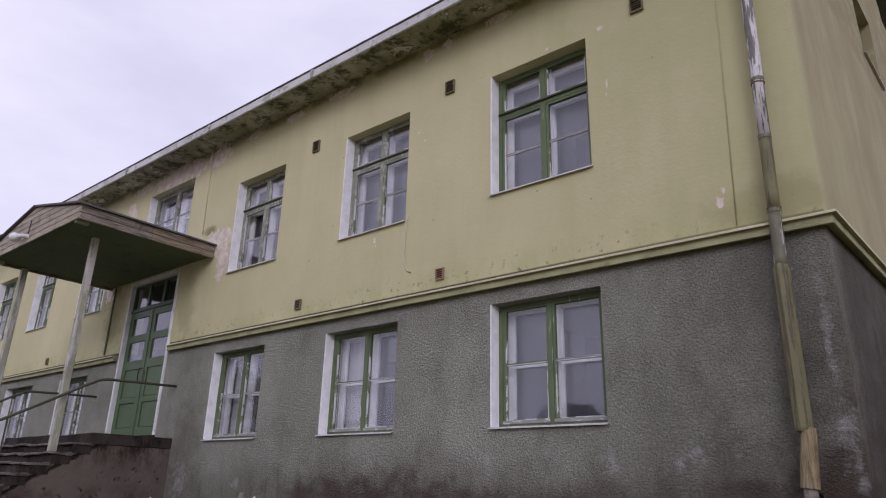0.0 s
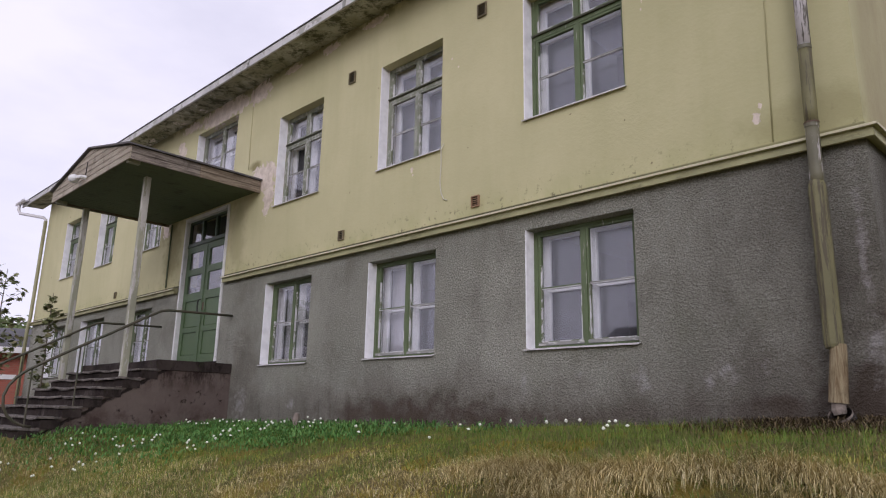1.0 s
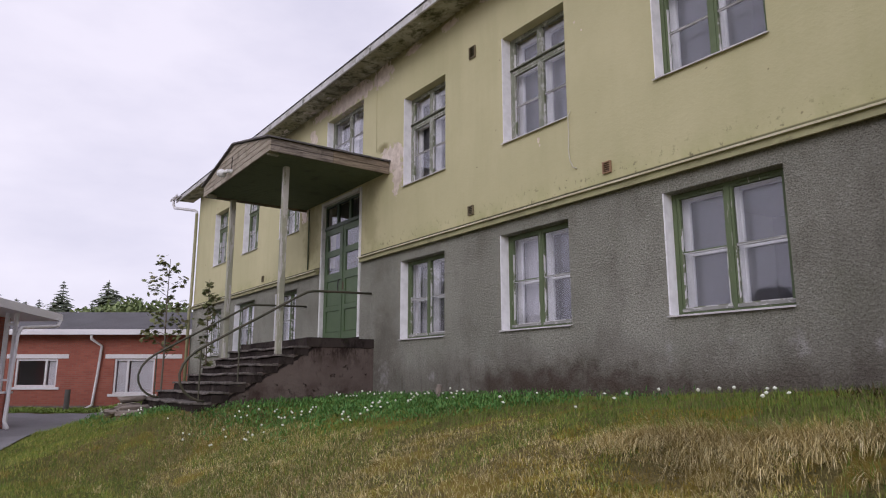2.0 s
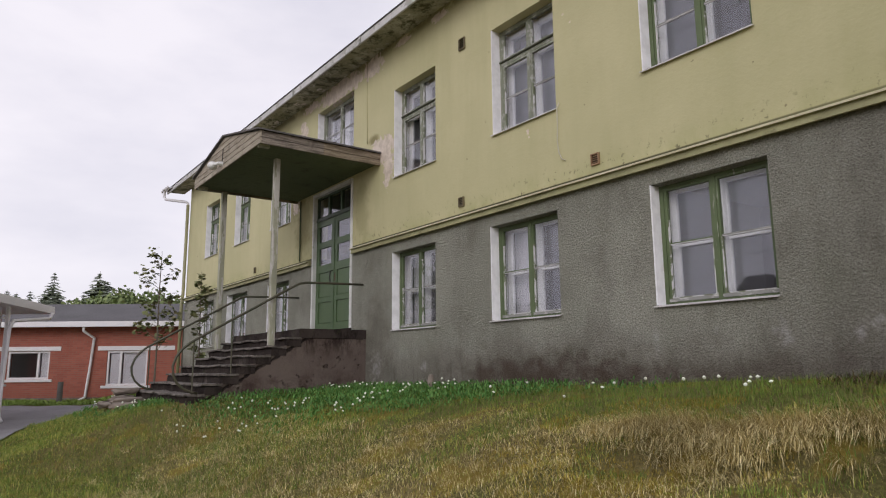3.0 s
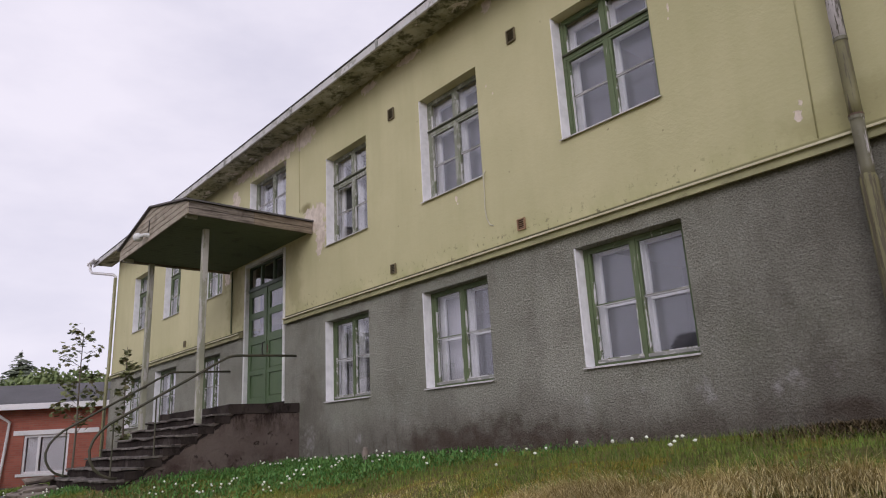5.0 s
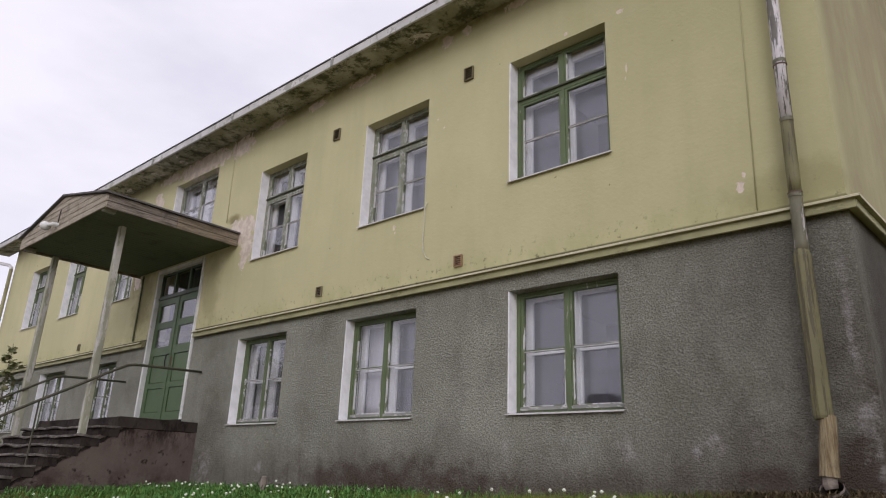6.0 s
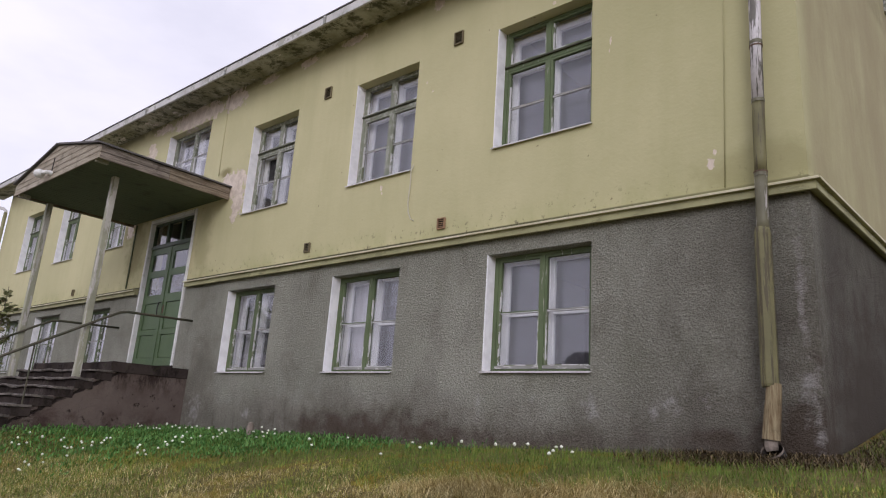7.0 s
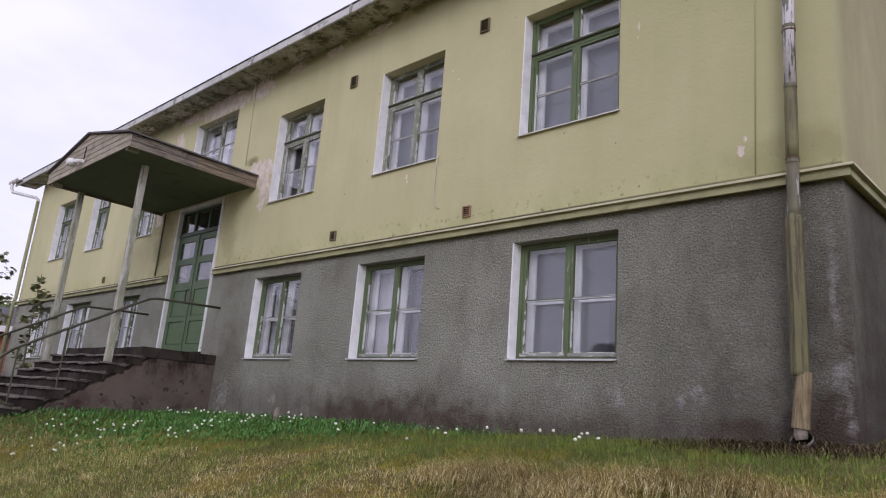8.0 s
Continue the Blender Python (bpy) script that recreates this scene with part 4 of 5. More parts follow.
def porch():
    porch_roof = empty("porch_canopy", "weathered wooden gabled porch canopy on two posts", "porch")

    def top(x):
        return APEX - abs(x - PMID) * (APEX - PZ1) / (PX1 - PMID)

    # gable boards, each cut to the slope
    n, h = 6, (APEX - PZ0) / 6
    for k in range(n):
        lo, hi = PZ0 + k * h + 0.006, PZ0 + (k + 1) * h - 0.006

        def reach(z):
            return PX1 - PMID if z <= PZ1 else (PX1 - PMID) * (APEX - z) / (APEX - PZ1)

        a, b = reach(lo), reach(hi)
        outline = [(PMID - a, lo), (PMID + a, lo)]
        if lo < PZ1 < hi:
            outline += [(PMID + a, PZ1), (PMID + b, hi), (PMID - b, hi), (PMID - a, PZ1)]
        else:
            outline += [(PMID + max(b, 0.01), hi), (PMID - max(b, 0.01), hi)]
        part("gable_board", prism(bmesh.new(), outline, PY, PY + 0.022), BOARD_X, porch_roof)
    # side fascias: two boards high, each of two lengths
    for x0, x1 in ((PX0, PX0 + 0.03), (PX1 - 0.03, PX1)):
        for z0, z1 in ((PZ0, PZ0 + 0.105), (PZ0 + 0.112, PZ1 + 0.01)):
            part("fascia_board", boxed(x0, x1, PY + 0.024, -1.15, z0, z1, 0.004), BOARD_Y, porch_roof, "dark weathered fascia board")
            part("fascia_board", boxed(x0 + 0.002, x1 + 0.002, -1.146, -0.006, z0, z1, 0.004), BOARD_Y2, porch_roof, "tan weathered fascia board")
    # boarded ceiling in one piece
    bm = bmesh.new()
    xs = steps_of(PX0 + 0.035, PX1 - 0.035, 30)
    rows = []
    for k, x in enumerate(xs):
        for dx, dz in ((0.002, 0.0), (0.0, 0.003)) if 0 < k < 30 else ((0.0, 0.0),):
            rows.append([bm.verts.new((x + dx, y, z)) for y, z in ((PY + 0.03, PZ0 + 0.05 + dz), (-0.006, PZ0 + 0.05 + dz))])
    for a, b in zip(rows, rows[1:]):
        bm.faces.new((a[0], a[1], b[1], b[0]))
    top_a = [bm.verts.new((x, y, PZ0 + 0.08)) for x, y in ((PX0 + 0.035, PY + 0.03), (PX1 - 0.035, PY + 0.03), (PX1 - 0.035, -0.006), (PX0 + 0.035, -0.006))]
    bm.faces.new(top_a)
    part("porch_ceiling", bm, CEIL_GREEN, porch_roof, "dark green boarded ceiling")
    for x in (PX0 + 0.12, PX1 - 0.20):
        part("beam_end", boxed(x, x + 0.08, PY + 0.03, PY + 0.22, PZ0 - 0.02, PZ0 + 0.045, 0.004), POST_PAINT, porch_roof)
    # two roof slopes of felt
    for side in (-1, 1):
        xe = PMID + side * (PX1 - PMID + 0.04)
        ze = top(PX1) - 0.004
        bm = bmesh.new()
        a = [bm.verts.new(p) for p in ((PMID, PY - 0.05, APEX + 0.006), (xe, PY - 0.05, ze + 0.014), (xe, -0.004, ze + 0.014), (PMID, -0.004, APEX + 0.006))]
        b = [bm.verts.new(v.co + Vector((0, 0, 0.028))) for v in a]
        for f in ((0, 1, 2, 3), (7, 6, 5, 4), (0, 4, 5, 1), (1, 5, 6, 2), (2, 6, 7, 3), (3, 7, 4, 0)):
            bm.faces.new([(a + b)[k] for k in f])
        bmesh.ops.recalc_face_normals(bm, faces=bm.faces)
        part("roof_slope", bm, ROOF, porch_roof, "dark felt roofing")
    for x in (-9.97, -12.78):
        part("post", boxed(x - 0.05, x + 0.05, -1.77, -1.67, 0.65, PZ0 - 0.001, 0.008), POST_PAINT, porch_roof, "square post in flaking pale paint")


porch()

lamp = empty("porch_lamp", "white globe lamp on the porch gable", "lamp")
bm = bmesh.new()
bmesh.ops.create_uvsphere(bm, u_segments=20, v_segments=12, radius=0.09, matrix=pose(-11.33, -2.44, 4.045) @ Matrix.Diagonal((1.0, 1.0, 0.88, 1)))
part("globe", bm, LAMP, lamp, smooth=True)
part("holder", tubed([(-11.17, -2.302, 4.06), (-11.17, -2.38, 4.06), (-11.25, -2.43, 4.05)], [0.045, 0.035, 0.03], 12), LAMP, lamp)
part("feed_cable", tubed([(-11.17, -2.31, 4.10), (-11.15, -2.31, 4.34)], 0.008, 5), BLACK, lamp)

SX0, SX1 = -13.05, -9.75
RISE, TREAD, LAND_Y, LAND_Z = 0.15, 0.265, -1.30, 0.95


def rough_block(x0, x1, y0, y1, z0, z1, seed, wear=0.012, n=14):
    """A worn concrete slab with uneven arrises."""
    bm = bmesh.new()
    prof = ((y1, z0), (y0, z0), (y0, z1 - 0.012), (y0 + 0.016, z1), (y1, z1))
    rings = []
    for x in steps_of(x0, x1, n):
        rings.append([bm.verts.new((x, y + ((noise.noise((x * 3, z * 9, seed)) + 0.6 * noise.noise((x * 11, z * 9, seed))) * wear if y < y1 else 0),
                                    z + noise.noise((x * 2.3, y * 5, seed + 7)) * wear * 0.8)) for y, z in prof])
    for a, b in zip(rings, rings[1:]):
        for k in range(5):
            bm.faces.new((a[k], b[k], b[(k + 1) % 5], a[(k + 1) % 5]))
    bm.faces.new(rings[0])
    bm.faces.new(rings[-1][::-1])
    bmesh.ops.recalc_face_normals(bm, faces=bm.faces)
    return bm


def front_steps():
    flight = empty("entrance_steps", "dark mossy concrete entrance steps with crumbling edges", "steps")
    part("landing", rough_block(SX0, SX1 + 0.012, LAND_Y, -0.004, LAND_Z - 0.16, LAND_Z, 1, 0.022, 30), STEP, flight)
    for k in range(1, 8):
        y1 = LAND_Y - TREAD * (k - 1) + 0.03
        y0 = LAND_Y - TREAD * k
        z = LAND_Z - RISE * k
        wide = 0.0 if k < 6 else 0.12
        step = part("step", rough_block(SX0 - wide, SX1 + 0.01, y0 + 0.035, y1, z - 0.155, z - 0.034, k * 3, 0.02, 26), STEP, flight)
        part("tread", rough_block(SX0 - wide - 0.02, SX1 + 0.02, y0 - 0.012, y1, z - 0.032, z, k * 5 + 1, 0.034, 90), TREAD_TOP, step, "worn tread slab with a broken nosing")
    # cheek walls that carry the flight
    for x0, x1 in ((SX1 - 0.22, SX1), (SX0, SX0 + 0.22)):
        bm = bmesh.new()
        outline = [(-0.004, -1.2), (-0.004, LAND_Z - 0.162), (LAND_Y - 0.02, LAND_Z - 0.162), (LAND_Y - TREAD * 7 + 0.02, LAND_Z - 0.165 - RISE * 7), (LAND_Y - TREAD * 7 + 0.02, -1.2)]
        a = [bm.verts.new((x0, y, z)) for y, z in outline]
        b = [bm.verts.new((x1, y, z)) for y, z in outline]
        bm.faces.new(a)
        bm.faces.new(b[::-1])
        for k in range(5):
            bm.faces.new((a[k], b[k], b[(k + 1) % 5], a[(k + 1) % 5]))
        bmesh.ops.recalc_face_normals(bm, faces=bm.faces)
        part("cheek_wall", bm, STAIR_SIDE, flight, "rust-stained concrete cheek of the steps")
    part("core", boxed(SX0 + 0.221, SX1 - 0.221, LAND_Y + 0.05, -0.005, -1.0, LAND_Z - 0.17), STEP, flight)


front_steps()


def handrail(x):
    rail = empty("handrail", "dull green bent-tube handrail beside the steps", "handrail", "handrails of the entrance steps")
    line = [(-0.004, 1.80), (-0.6, 1.785), (-1.15, 1.765), (-1.27, 1.74), (-1.5, 1.615), (-2.0, 1.32), (-2.5, 1.035), (-2.9, 0.80), (-3.08, 0.69), (-3.2, 0.585), (-3.28, 0.47),
            (-3.325, 0.33), (-3.31, 0.19), (-3.25, 0.07), (-3.15, -0.02), (-3.03, -0.075), (-2.93, -0.09)]
    part("rail", tubed([(x, y, z) for y, z in line], 0.021, 8), RAIL, rail, smooth=True)
    for y, zt in ((-3.02, 0.72), (-2.42, 1.07)):
        k = int((LAND_Y - y) / TREAD) + 1
        part("baluster", tubed([(x, y, LAND_Z - RISE * k - 0.005), (x, y, zt)], 0.013, 6), RAIL, rail)
    return rail


handrail(-9.87)
handrail(-12.72)


def stone(x, y, sx, sy, sz, seed, lift=0.0):
    bm = bmesh.new()
    bmesh.ops.create_icosphere(bm, subdivisions=2, radius=1.0)
    for v in bm.verts:
        c = v.co
        c = Vector([math.copysign(abs(a) ** 0.55, a) for a in c])
        c *= 1 + 0.55 * noise.noise(c * 1.9 + Vector((seed, 0, 0)))
        v.co = (c.x * sx, c.y * sy, c.z * sz)
    ob = mesh_ob("broken_slab", bm, STONE)
    ob.matrix_basis = pose(x, y, ground_z(x, y) + sz * 0.45 + lift, 4 * math.sin(seed), 5 * math.cos(seed), seed * 47)
    return tagged(ob, "pale broken concrete slab in the grass by the steps", "rubble", "broken slabs at the foot of the steps")


for k, (x, y, sx, sy, sz) in enumerate(((-12.75, -3.42, 0.30, 0.16, 0.08), (-12.1, -3.48, 0.34, 0.15, 0.07), (-12.5, -3.70, 0.30, 0.15, 0.06),
                                        (-13.2, -3.30, 0.2, 0.15, 0.08), (-11.6, -3.62, 0.3, 0.13, 0.06), (-12.95, -3.66, 0.2, 0.13, 0.05))):
    stone(x, y, sx * 0.8, sy * 0.8, sz * 0.8, k + 1, 0.04)
stone(-12.8, -3.36, 0.24, 0.14, 0.06, 9, 0.17)


# ---- pipes, vents and cables on the wall ----
def downpipe_corner():
    p = empty("downpipe", "peeling metal downpipe with a weathered lower end", "downpipe")
    x, y = -0.362, -0.125

    def at(z):
        """The pipe leans a little towards the corner as it rises."""
        return x + 0.004 + (z - 2.06) * 0.0166

    def length(z0, z1, material, label):
        return part("pipe", tubed([(at(z), y, z) for z in steps_of(z0, z1, 4)], 0.053, 14), material, p, label, smooth=True)

    up = length(3.32, 6.14, PIPE_UP, "peeling white and purple-grey pipe")
    length(2.60, 3.32, PIPE_LOW, "olive stained pipe length")
    length(2.06, 2.60, PIPE_MID, "peeling pipe length at the string course")
    for z in (2.60, 3.31, 3.90, 5.1):
        part("collar", tubed([(at(z), y, z - 0.004), (at(z), y, z + 0.03)], 0.057, 14), PIPE_MID, up)
    for z in (2.64, 3.88):
        part("bracket", tubed([(at(z), y, z - 0.012), (at(z), y, z)], 0.060, 14), RUST, up)
        part("bracket_arm", boxed(at(z) - 0.012, at(z) + 0.012, y + 0.05, -0.001, z - 0.012, z - 0.002), RUST, up)
    part("lower_pipe", tubed([(x - 0.001, y, 2.13), (x - 0.001, y, 2.10), (x + 0.001, y, 2.07), (x - 0.003, y, 1.4), (x - 0.005, y, 0.80), (x - 0.003, y, 0.775)], [0.056, 0.066, 0.070, 0.070, 0.072, 0.066], 9), PIPE_LOW, p, "algae-green folded lower pipe")
    part("pipe_end", tubed([(x + 0.022, y, 0.80), (x + 0.018, y - 0.002, 0.72), (x - 0.004, y - 0.008, 0.50), (x - 0.017, y - 0.012, 0.355)], [0.060, 0.062, 0.068, 0.071], 9), PIPE_END, p, "rust-streaked lower end, bent out of line")
    part("end_strap", tubed([(x - 0.017, y - 0.012, 0.36), (x - 0.018, y - 0.014, 0.30), (x - 0.012, y - 0.014, 0.27)], [0.05, 0.054, 0.045], 9), STONE, p, "torn grey strap")
    d = empty("drain_inlet", "black drain inlet below the downpipe", "drain")
    zg = ground_z(x, -0.2)
    part("inlet", tubed([(x + 0.03, y + 0.02, zg - 0.1), (x + 0.02, y - 0.01, zg + 0.03), (x + 0.0, y - 0.06, zg + 0.09)], [0.085, 0.088, 0.082], 14, caps=False), BLACK, d)
    part("rim", tubed([(x + 0.0, y - 0.055, zg + 0.085), (x - 0.003, y - 0.068, zg + 0.10)], [0.088, 0.087], 14, caps=False), STONE, d)
    # black disc painted in for the dark depth of the hole
    part("inlet_dark", tubed([(x + 0.02, y - 0.01, zg - 0.02), (x + 0.02, y - 0.012, zg + 0.0)], 0.08, 14), BLACK, d)


downpipe_corner()


def downpipe_far():
    g = empty("rain_gutter", "pale gutter end with a yellow downpipe round the corner", "downpipe")
    bm = bmesh.new()
    prof = [(0.075 * math.cos(a), 0.075 * math.sin(a)) for a in steps_of(math.pi, 2 * math.pi, 8)]
    rings = []
    for x in (LEFT_END - 1.05, LEFT_END - 0.2):
        rings.append([bm.verts.new((x, -0.64 + c, 6.26 + s)) for c, s in prof] + [bm.verts.new((x, -0.64 + c * 0.9, 6.262 + s * 0.9)) for c, s in reversed(prof)])
    n = len(rings[0])
    for k in range(n):
        bm.faces.new((rings[0][k], rings[0][(k + 1) % n], rings[1][(k + 1) % n], rings[1][k]))
    bm.faces.new(rings[0][::-1])
    part("gutter", bm, HOUSE_WHITE, g)
    part("stop_end", boxed(LEFT_END - 1.06, LEFT_END - 1.045, -0.72, -0.56, 6.18, 6.27, 0.004), HOUSE_WHITE, g)
    x = LEFT_END + 0.07
    part("swan_neck", tubed([(LEFT_END - 0.92, -0.64, 6.20), (LEFT_END - 0.92, -0.64, 6.05), (LEFT_END - 0.85, -0.60, 5.93), (x - 0.1, -0.16, 5.74), (x, -0.11, 5.66), (x, -0.11, 5.58)], 0.045, 10), HOUSE_WHITE, g, smooth=True)
    part("pipe", tubed([(x, -0.11, 5.62), (x, -0.11, 2.65), (x, -0.14, 2.45), (x, -0.14, ground_z(x, -0.2) + 0.05)], 0.05, 10), PIPE_YELLOW, g, smooth=True)


downpipe_far()


def vent(x, z, w, h, slats, red, label):
    m = VENT_RED if red else VENT_DARK
    bm = pierced([x - w / 2, x + w / 2], [z - h / 2, z + h / 2], [(x - w / 2 + 0.014, x + w / 2 - 0.014, z - h / 2 + 0.014, z + h / 2 - 0.014)], 0.03)
    bmesh.ops.translate(bm, verts=bm.verts, vec=(0, -0.032, 0))
    v = part("vent", bm, m, house, label)
    # black plate in place of the shaded hollow behind the slats
    part("vent_hollow_dark", boxed(x - w / 2 + 0.01, x + w / 2 - 0.01, -0.006, -0.002, z - h / 2 + 0.01, z + h / 2 - 0.01), BLACK, v)
    for k in range(slats):
        zz = z - h / 2 + 0.02 + (h - 0.04) * (k + 0.5) / slats
        bm = bmesh.new()
        box(bm, x - w / 2 + 0.015, x + w / 2 - 0.015, -0.012, 0.012, -0.003, 0.003, m=pose(0, -0.018, zz, 35, 0, 0))
        part("slat", bm, m, v)


for x, z in ((-4.17, 2.755), (-6.84, 2.765), (-15.41, 2.73)):
    vent(x, z, 0.125 if x > -7 else 0.10, 0.145, 4, x > -5, "small terracotta wall vent" if x > -5 else "small dark wall vent")
for x, z in ((-6.77, 5.32), (-4.08, 5.355), (-1.45, 5.39)):
    vent(x, z, 0.15, 0.19, 5, False, "small dark slatted wall vent")

for k, (line, r, m, label) in enumerate((
        ([(-4.74, -0.012, 3.66), (-4.75, -0.045, 3.58), (-4.775, -0.012, 3.4), (-4.79, -0.012, 3.15), (-4.77, -0.012, 3.0), (-4.72, -0.012, 2.90), (-4.66, -0.012, 2.87)], 0.008, CABLE, "pale loose cable hanging down the wall"),
        ([(-0.60, -0.004, 6.15), (-0.635, -0.004, 4.65), (-0.697, -0.004, 2.60)], 0.006, YELLOW, "thin yellow-painted cable down the wall"),
        ([(-9.80, -0.008, 6.15), (-9.79, -0.008, 5.3), (-9.76, -0.008, 4.5)], 0.007, YELLOW, "thin yellow-painted cable down the wall"),
        ([(-12.70, -0.03, 3.96), (-12.69, -0.03, 3.2), (-12.68, -0.03, 2.60)], 0.018, CEIL_GREEN, "thin dark upright strip on the wall beside the porch"))):
    tagged(mesh_ob("wall_cable", tubed(line, r, 6), m, smooth=True), label, "cable")


# a short stake in the grass by the wall
sx, sy = -7.28, -0.30
bm = tubed([(sx, sy, ground_z(sx, sy) - 0.1), (sx + 0.01, sy, ground_z(sx, sy) + 0.13), (sx + 0.02, sy, ground_z(sx, sy) + 0.21)], [0.055, 0.05, 0.035], 8)
tagged(mesh_ob("stake", bm, STONE), "short weathered wooden stake in the grass", "stake")


# ---- the brick house across the forecourt ----
FAR = Matrix.Translation((1.15, -6.2, 0)) @ Matrix.Rotation(radians(55.5), 4, "Z")


def brick_house():
    b = empty("brick_house", "low red brick house with white trim and grey roof", "house")
    b.matrix_basis = FAR
    d, x0, x1 = 26.0, -19.0, -5.2
    g, e = -1.0, 1.90
    wins = [(-15.5, -13.95, -0.05, 0.98), (-11.85, -10.35, -0.3, 0.98)]
    bm = pierced([x0, x1], [g, e], wins, 0.3)
    bmesh.ops.translate(bm, verts=bm.verts, vec=(0, d, 0))
    part("wall", bm, BRICK, b, "red brick wall")
    part("wall", boxed(x1 - 0.3, x1, d + 0.305, d + 8, g, e), BRICK, b)
    part("wall", boxed(x0, x1, d + 7.7, d + 8, g, e), BRICK, b)
    part("room_wall", boxed(x0, x1 - 0.31, d + 2.5, d + 2.6, g, e), ROOM, b)
    part("plinth", boxed(x0, x1 + 0.01, d - 0.03, d - 0.003, g, -0.72), STONE, b)
    bm = bmesh.new()
    prof = ((d - 0.55, 1.93), (d - 0.55, 2.02), (d + 4.0, 3.10), (d + 8.6, 1.98), (d + 8.6, 1.90), (d + 4.0, 2.98))
    va = [bm.verts.new((x0, y, z)) for y, z in prof]
    vb = [bm.verts.new((x1 + 0.5, y, z)) for y, z in prof]
    bm.faces.new(va)
    bm.faces.new(vb[::-1])
    for k in range(6):
        bm.faces.new((va[k], vb[k], vb[(k + 1) % 6], va[(k + 1) % 6]))
    bmesh.ops.recalc_face_normals(bm, faces=bm.faces)
    part("roof", bm, FELT, b, "grey felt shingle roof")
    part("fascia", boxed(x0, x1 + 0.5, d - 0.60, d - 0.555, 1.84, 2.04, 0.01), HOUSE_WHITE, b)
    part("soffit", boxed(x0, x1 + 0.5, d - 0.55, d - 0.002, 1.90, 1.928), HOUSE_WHITE, b)
    for a, c, lo, hi in wins:
        wn_ = lattice("window", a, c, lo, hi, d + 0.04, d + 0.11, [(a + 0.07, a + (c - a) * (0.33 if c > -11 else 0.72) - 0.04, lo + 0.07, hi - 0.07),
                                                               (a + (c - a) * (0.33 if c > -11 else 0.72) + 0.04, c - 0.07, lo + 0.07, hi - 0.07)], HOUSE_WHITE, b)
        pane(a + 0.05, c - 0.05, lo + 0.05, hi - 0.05, d + 0.08, PANE, wn_)
        part("sill", boxed(a - 0.15, c + 0.15, d - 0.05, d + 0.03, lo - 0.10, lo - 0.002, 0.008), HOUSE_WHITE, wn_)
        part("lintel", boxed(a - 0.35, c + (1.0 if c > -11 else 0.4), d - 0.03, d - 0.002, hi + 0.01, hi + 0.17, 0.006), HOUSE_WHITE, wn_)
        w2 = (c - a) * (0.33 if c > -11 else 0.72)
        part("blind", boxed(a + 0.1 if c > -11 else a + w2 + 0.08, a + w2 if c > -11 else c - 0.1, d + 0.13, d + 0.135, lo + 0.05, hi - 0.05), CURTAIN, wn_)
        if c > -11:
            part("blind", boxed(a + w2 + 0.08, c - 0.1, d + 0.13, d + 0.135, lo + 0.05, hi - 0.05), CURTAIN, wn_)
    part("downpipe", tubed([(-12.55, d - 0.50, 1.84), (-12.55, d - 0.50, 1.70), (-12.32, d - 0.12, 1.45), (-12.40, d - 0.10, 0.4), (-12.50, d - 0.10, -0.70), (-12.65, d - 0.25, -0.82)], 0.05, 8), HOUSE_WHITE, b, smooth=True)


brick_house()


def canopy_wing():
    b = empty("entrance_wing", "brick entrance wing with a white flat canopy", "house")
    b.matrix_basis = FAR
    bm = bmesh.new()
    pts = ((-10.55, 19.7), (-9.0, 11.4), (-20, 11.4), (-20, 19.7))
    lo = [bm.verts.new((x, y, 1.86)) for x, y in pts]
    hi = [bm.verts.new((x, y, 2.06)) for x, y in pts]
    bm.faces.new(lo)
    bm.faces.new(hi[::-1])
    for k in range(4):
        bm.faces.new((lo[k], hi[k], hi[(k + 1) % 4], lo[(k + 1) % 4]))
    bmesh.ops.recalc_face_normals(bm, faces=bm.faces)
    part("canopy", bm, HOUSE_WHITE, b, "white flat canopy")
    part("wall", boxed(-19, -11.35, 18.2, 18.6, -1.0, 1.855), BRICK, b)
    part("low_wall", boxed(-19, -10.32, 17.0, 17.25, -1.05, -0.10), BRICK, b)
    part("coping", boxed(-19, -10.28, 16.95, 17.3, -0.10, -0.05, 0.006), HOUSE_WHITE, b)
    for x in (-10.52, -10.30):
        part("post", boxed(x - 0.04, x + 0.04, 17.08, 17.16, -0.05 if x < -10.4 else -1.0, 1.858), HOUSE_WHITE, b)
    for z in (0.2, 1.55):
        part("rung", boxed(-10.48, -10.34, 17.10, 17.14, z, z + 0.05), HOUSE_WHITE, b)
    part("downpipe", tubed([(-10.45, 19.4, 1.86), (-10.45, 19.3, 1.70), (-10.20, 17.2, 1.50), (-10.16, 17.0, 1.30), (-10.18, 16.9, -0.75), (-10.0, 16.75, -0.9)], 0.045, 8), HOUSE_WHITE, b, smooth=True)


canopy_wing()
p = FAR @ Vector((-12.75, 24.6, 0))
tagged(mesh_ob("bollard", tubed([(p.x, p.y, ground_z(p.x, p.y) - 0.05), (p.x, p.y, -0.12)], 0.09, 10), BOARD_GREY), "short grey service post before the brick house", "bollard")


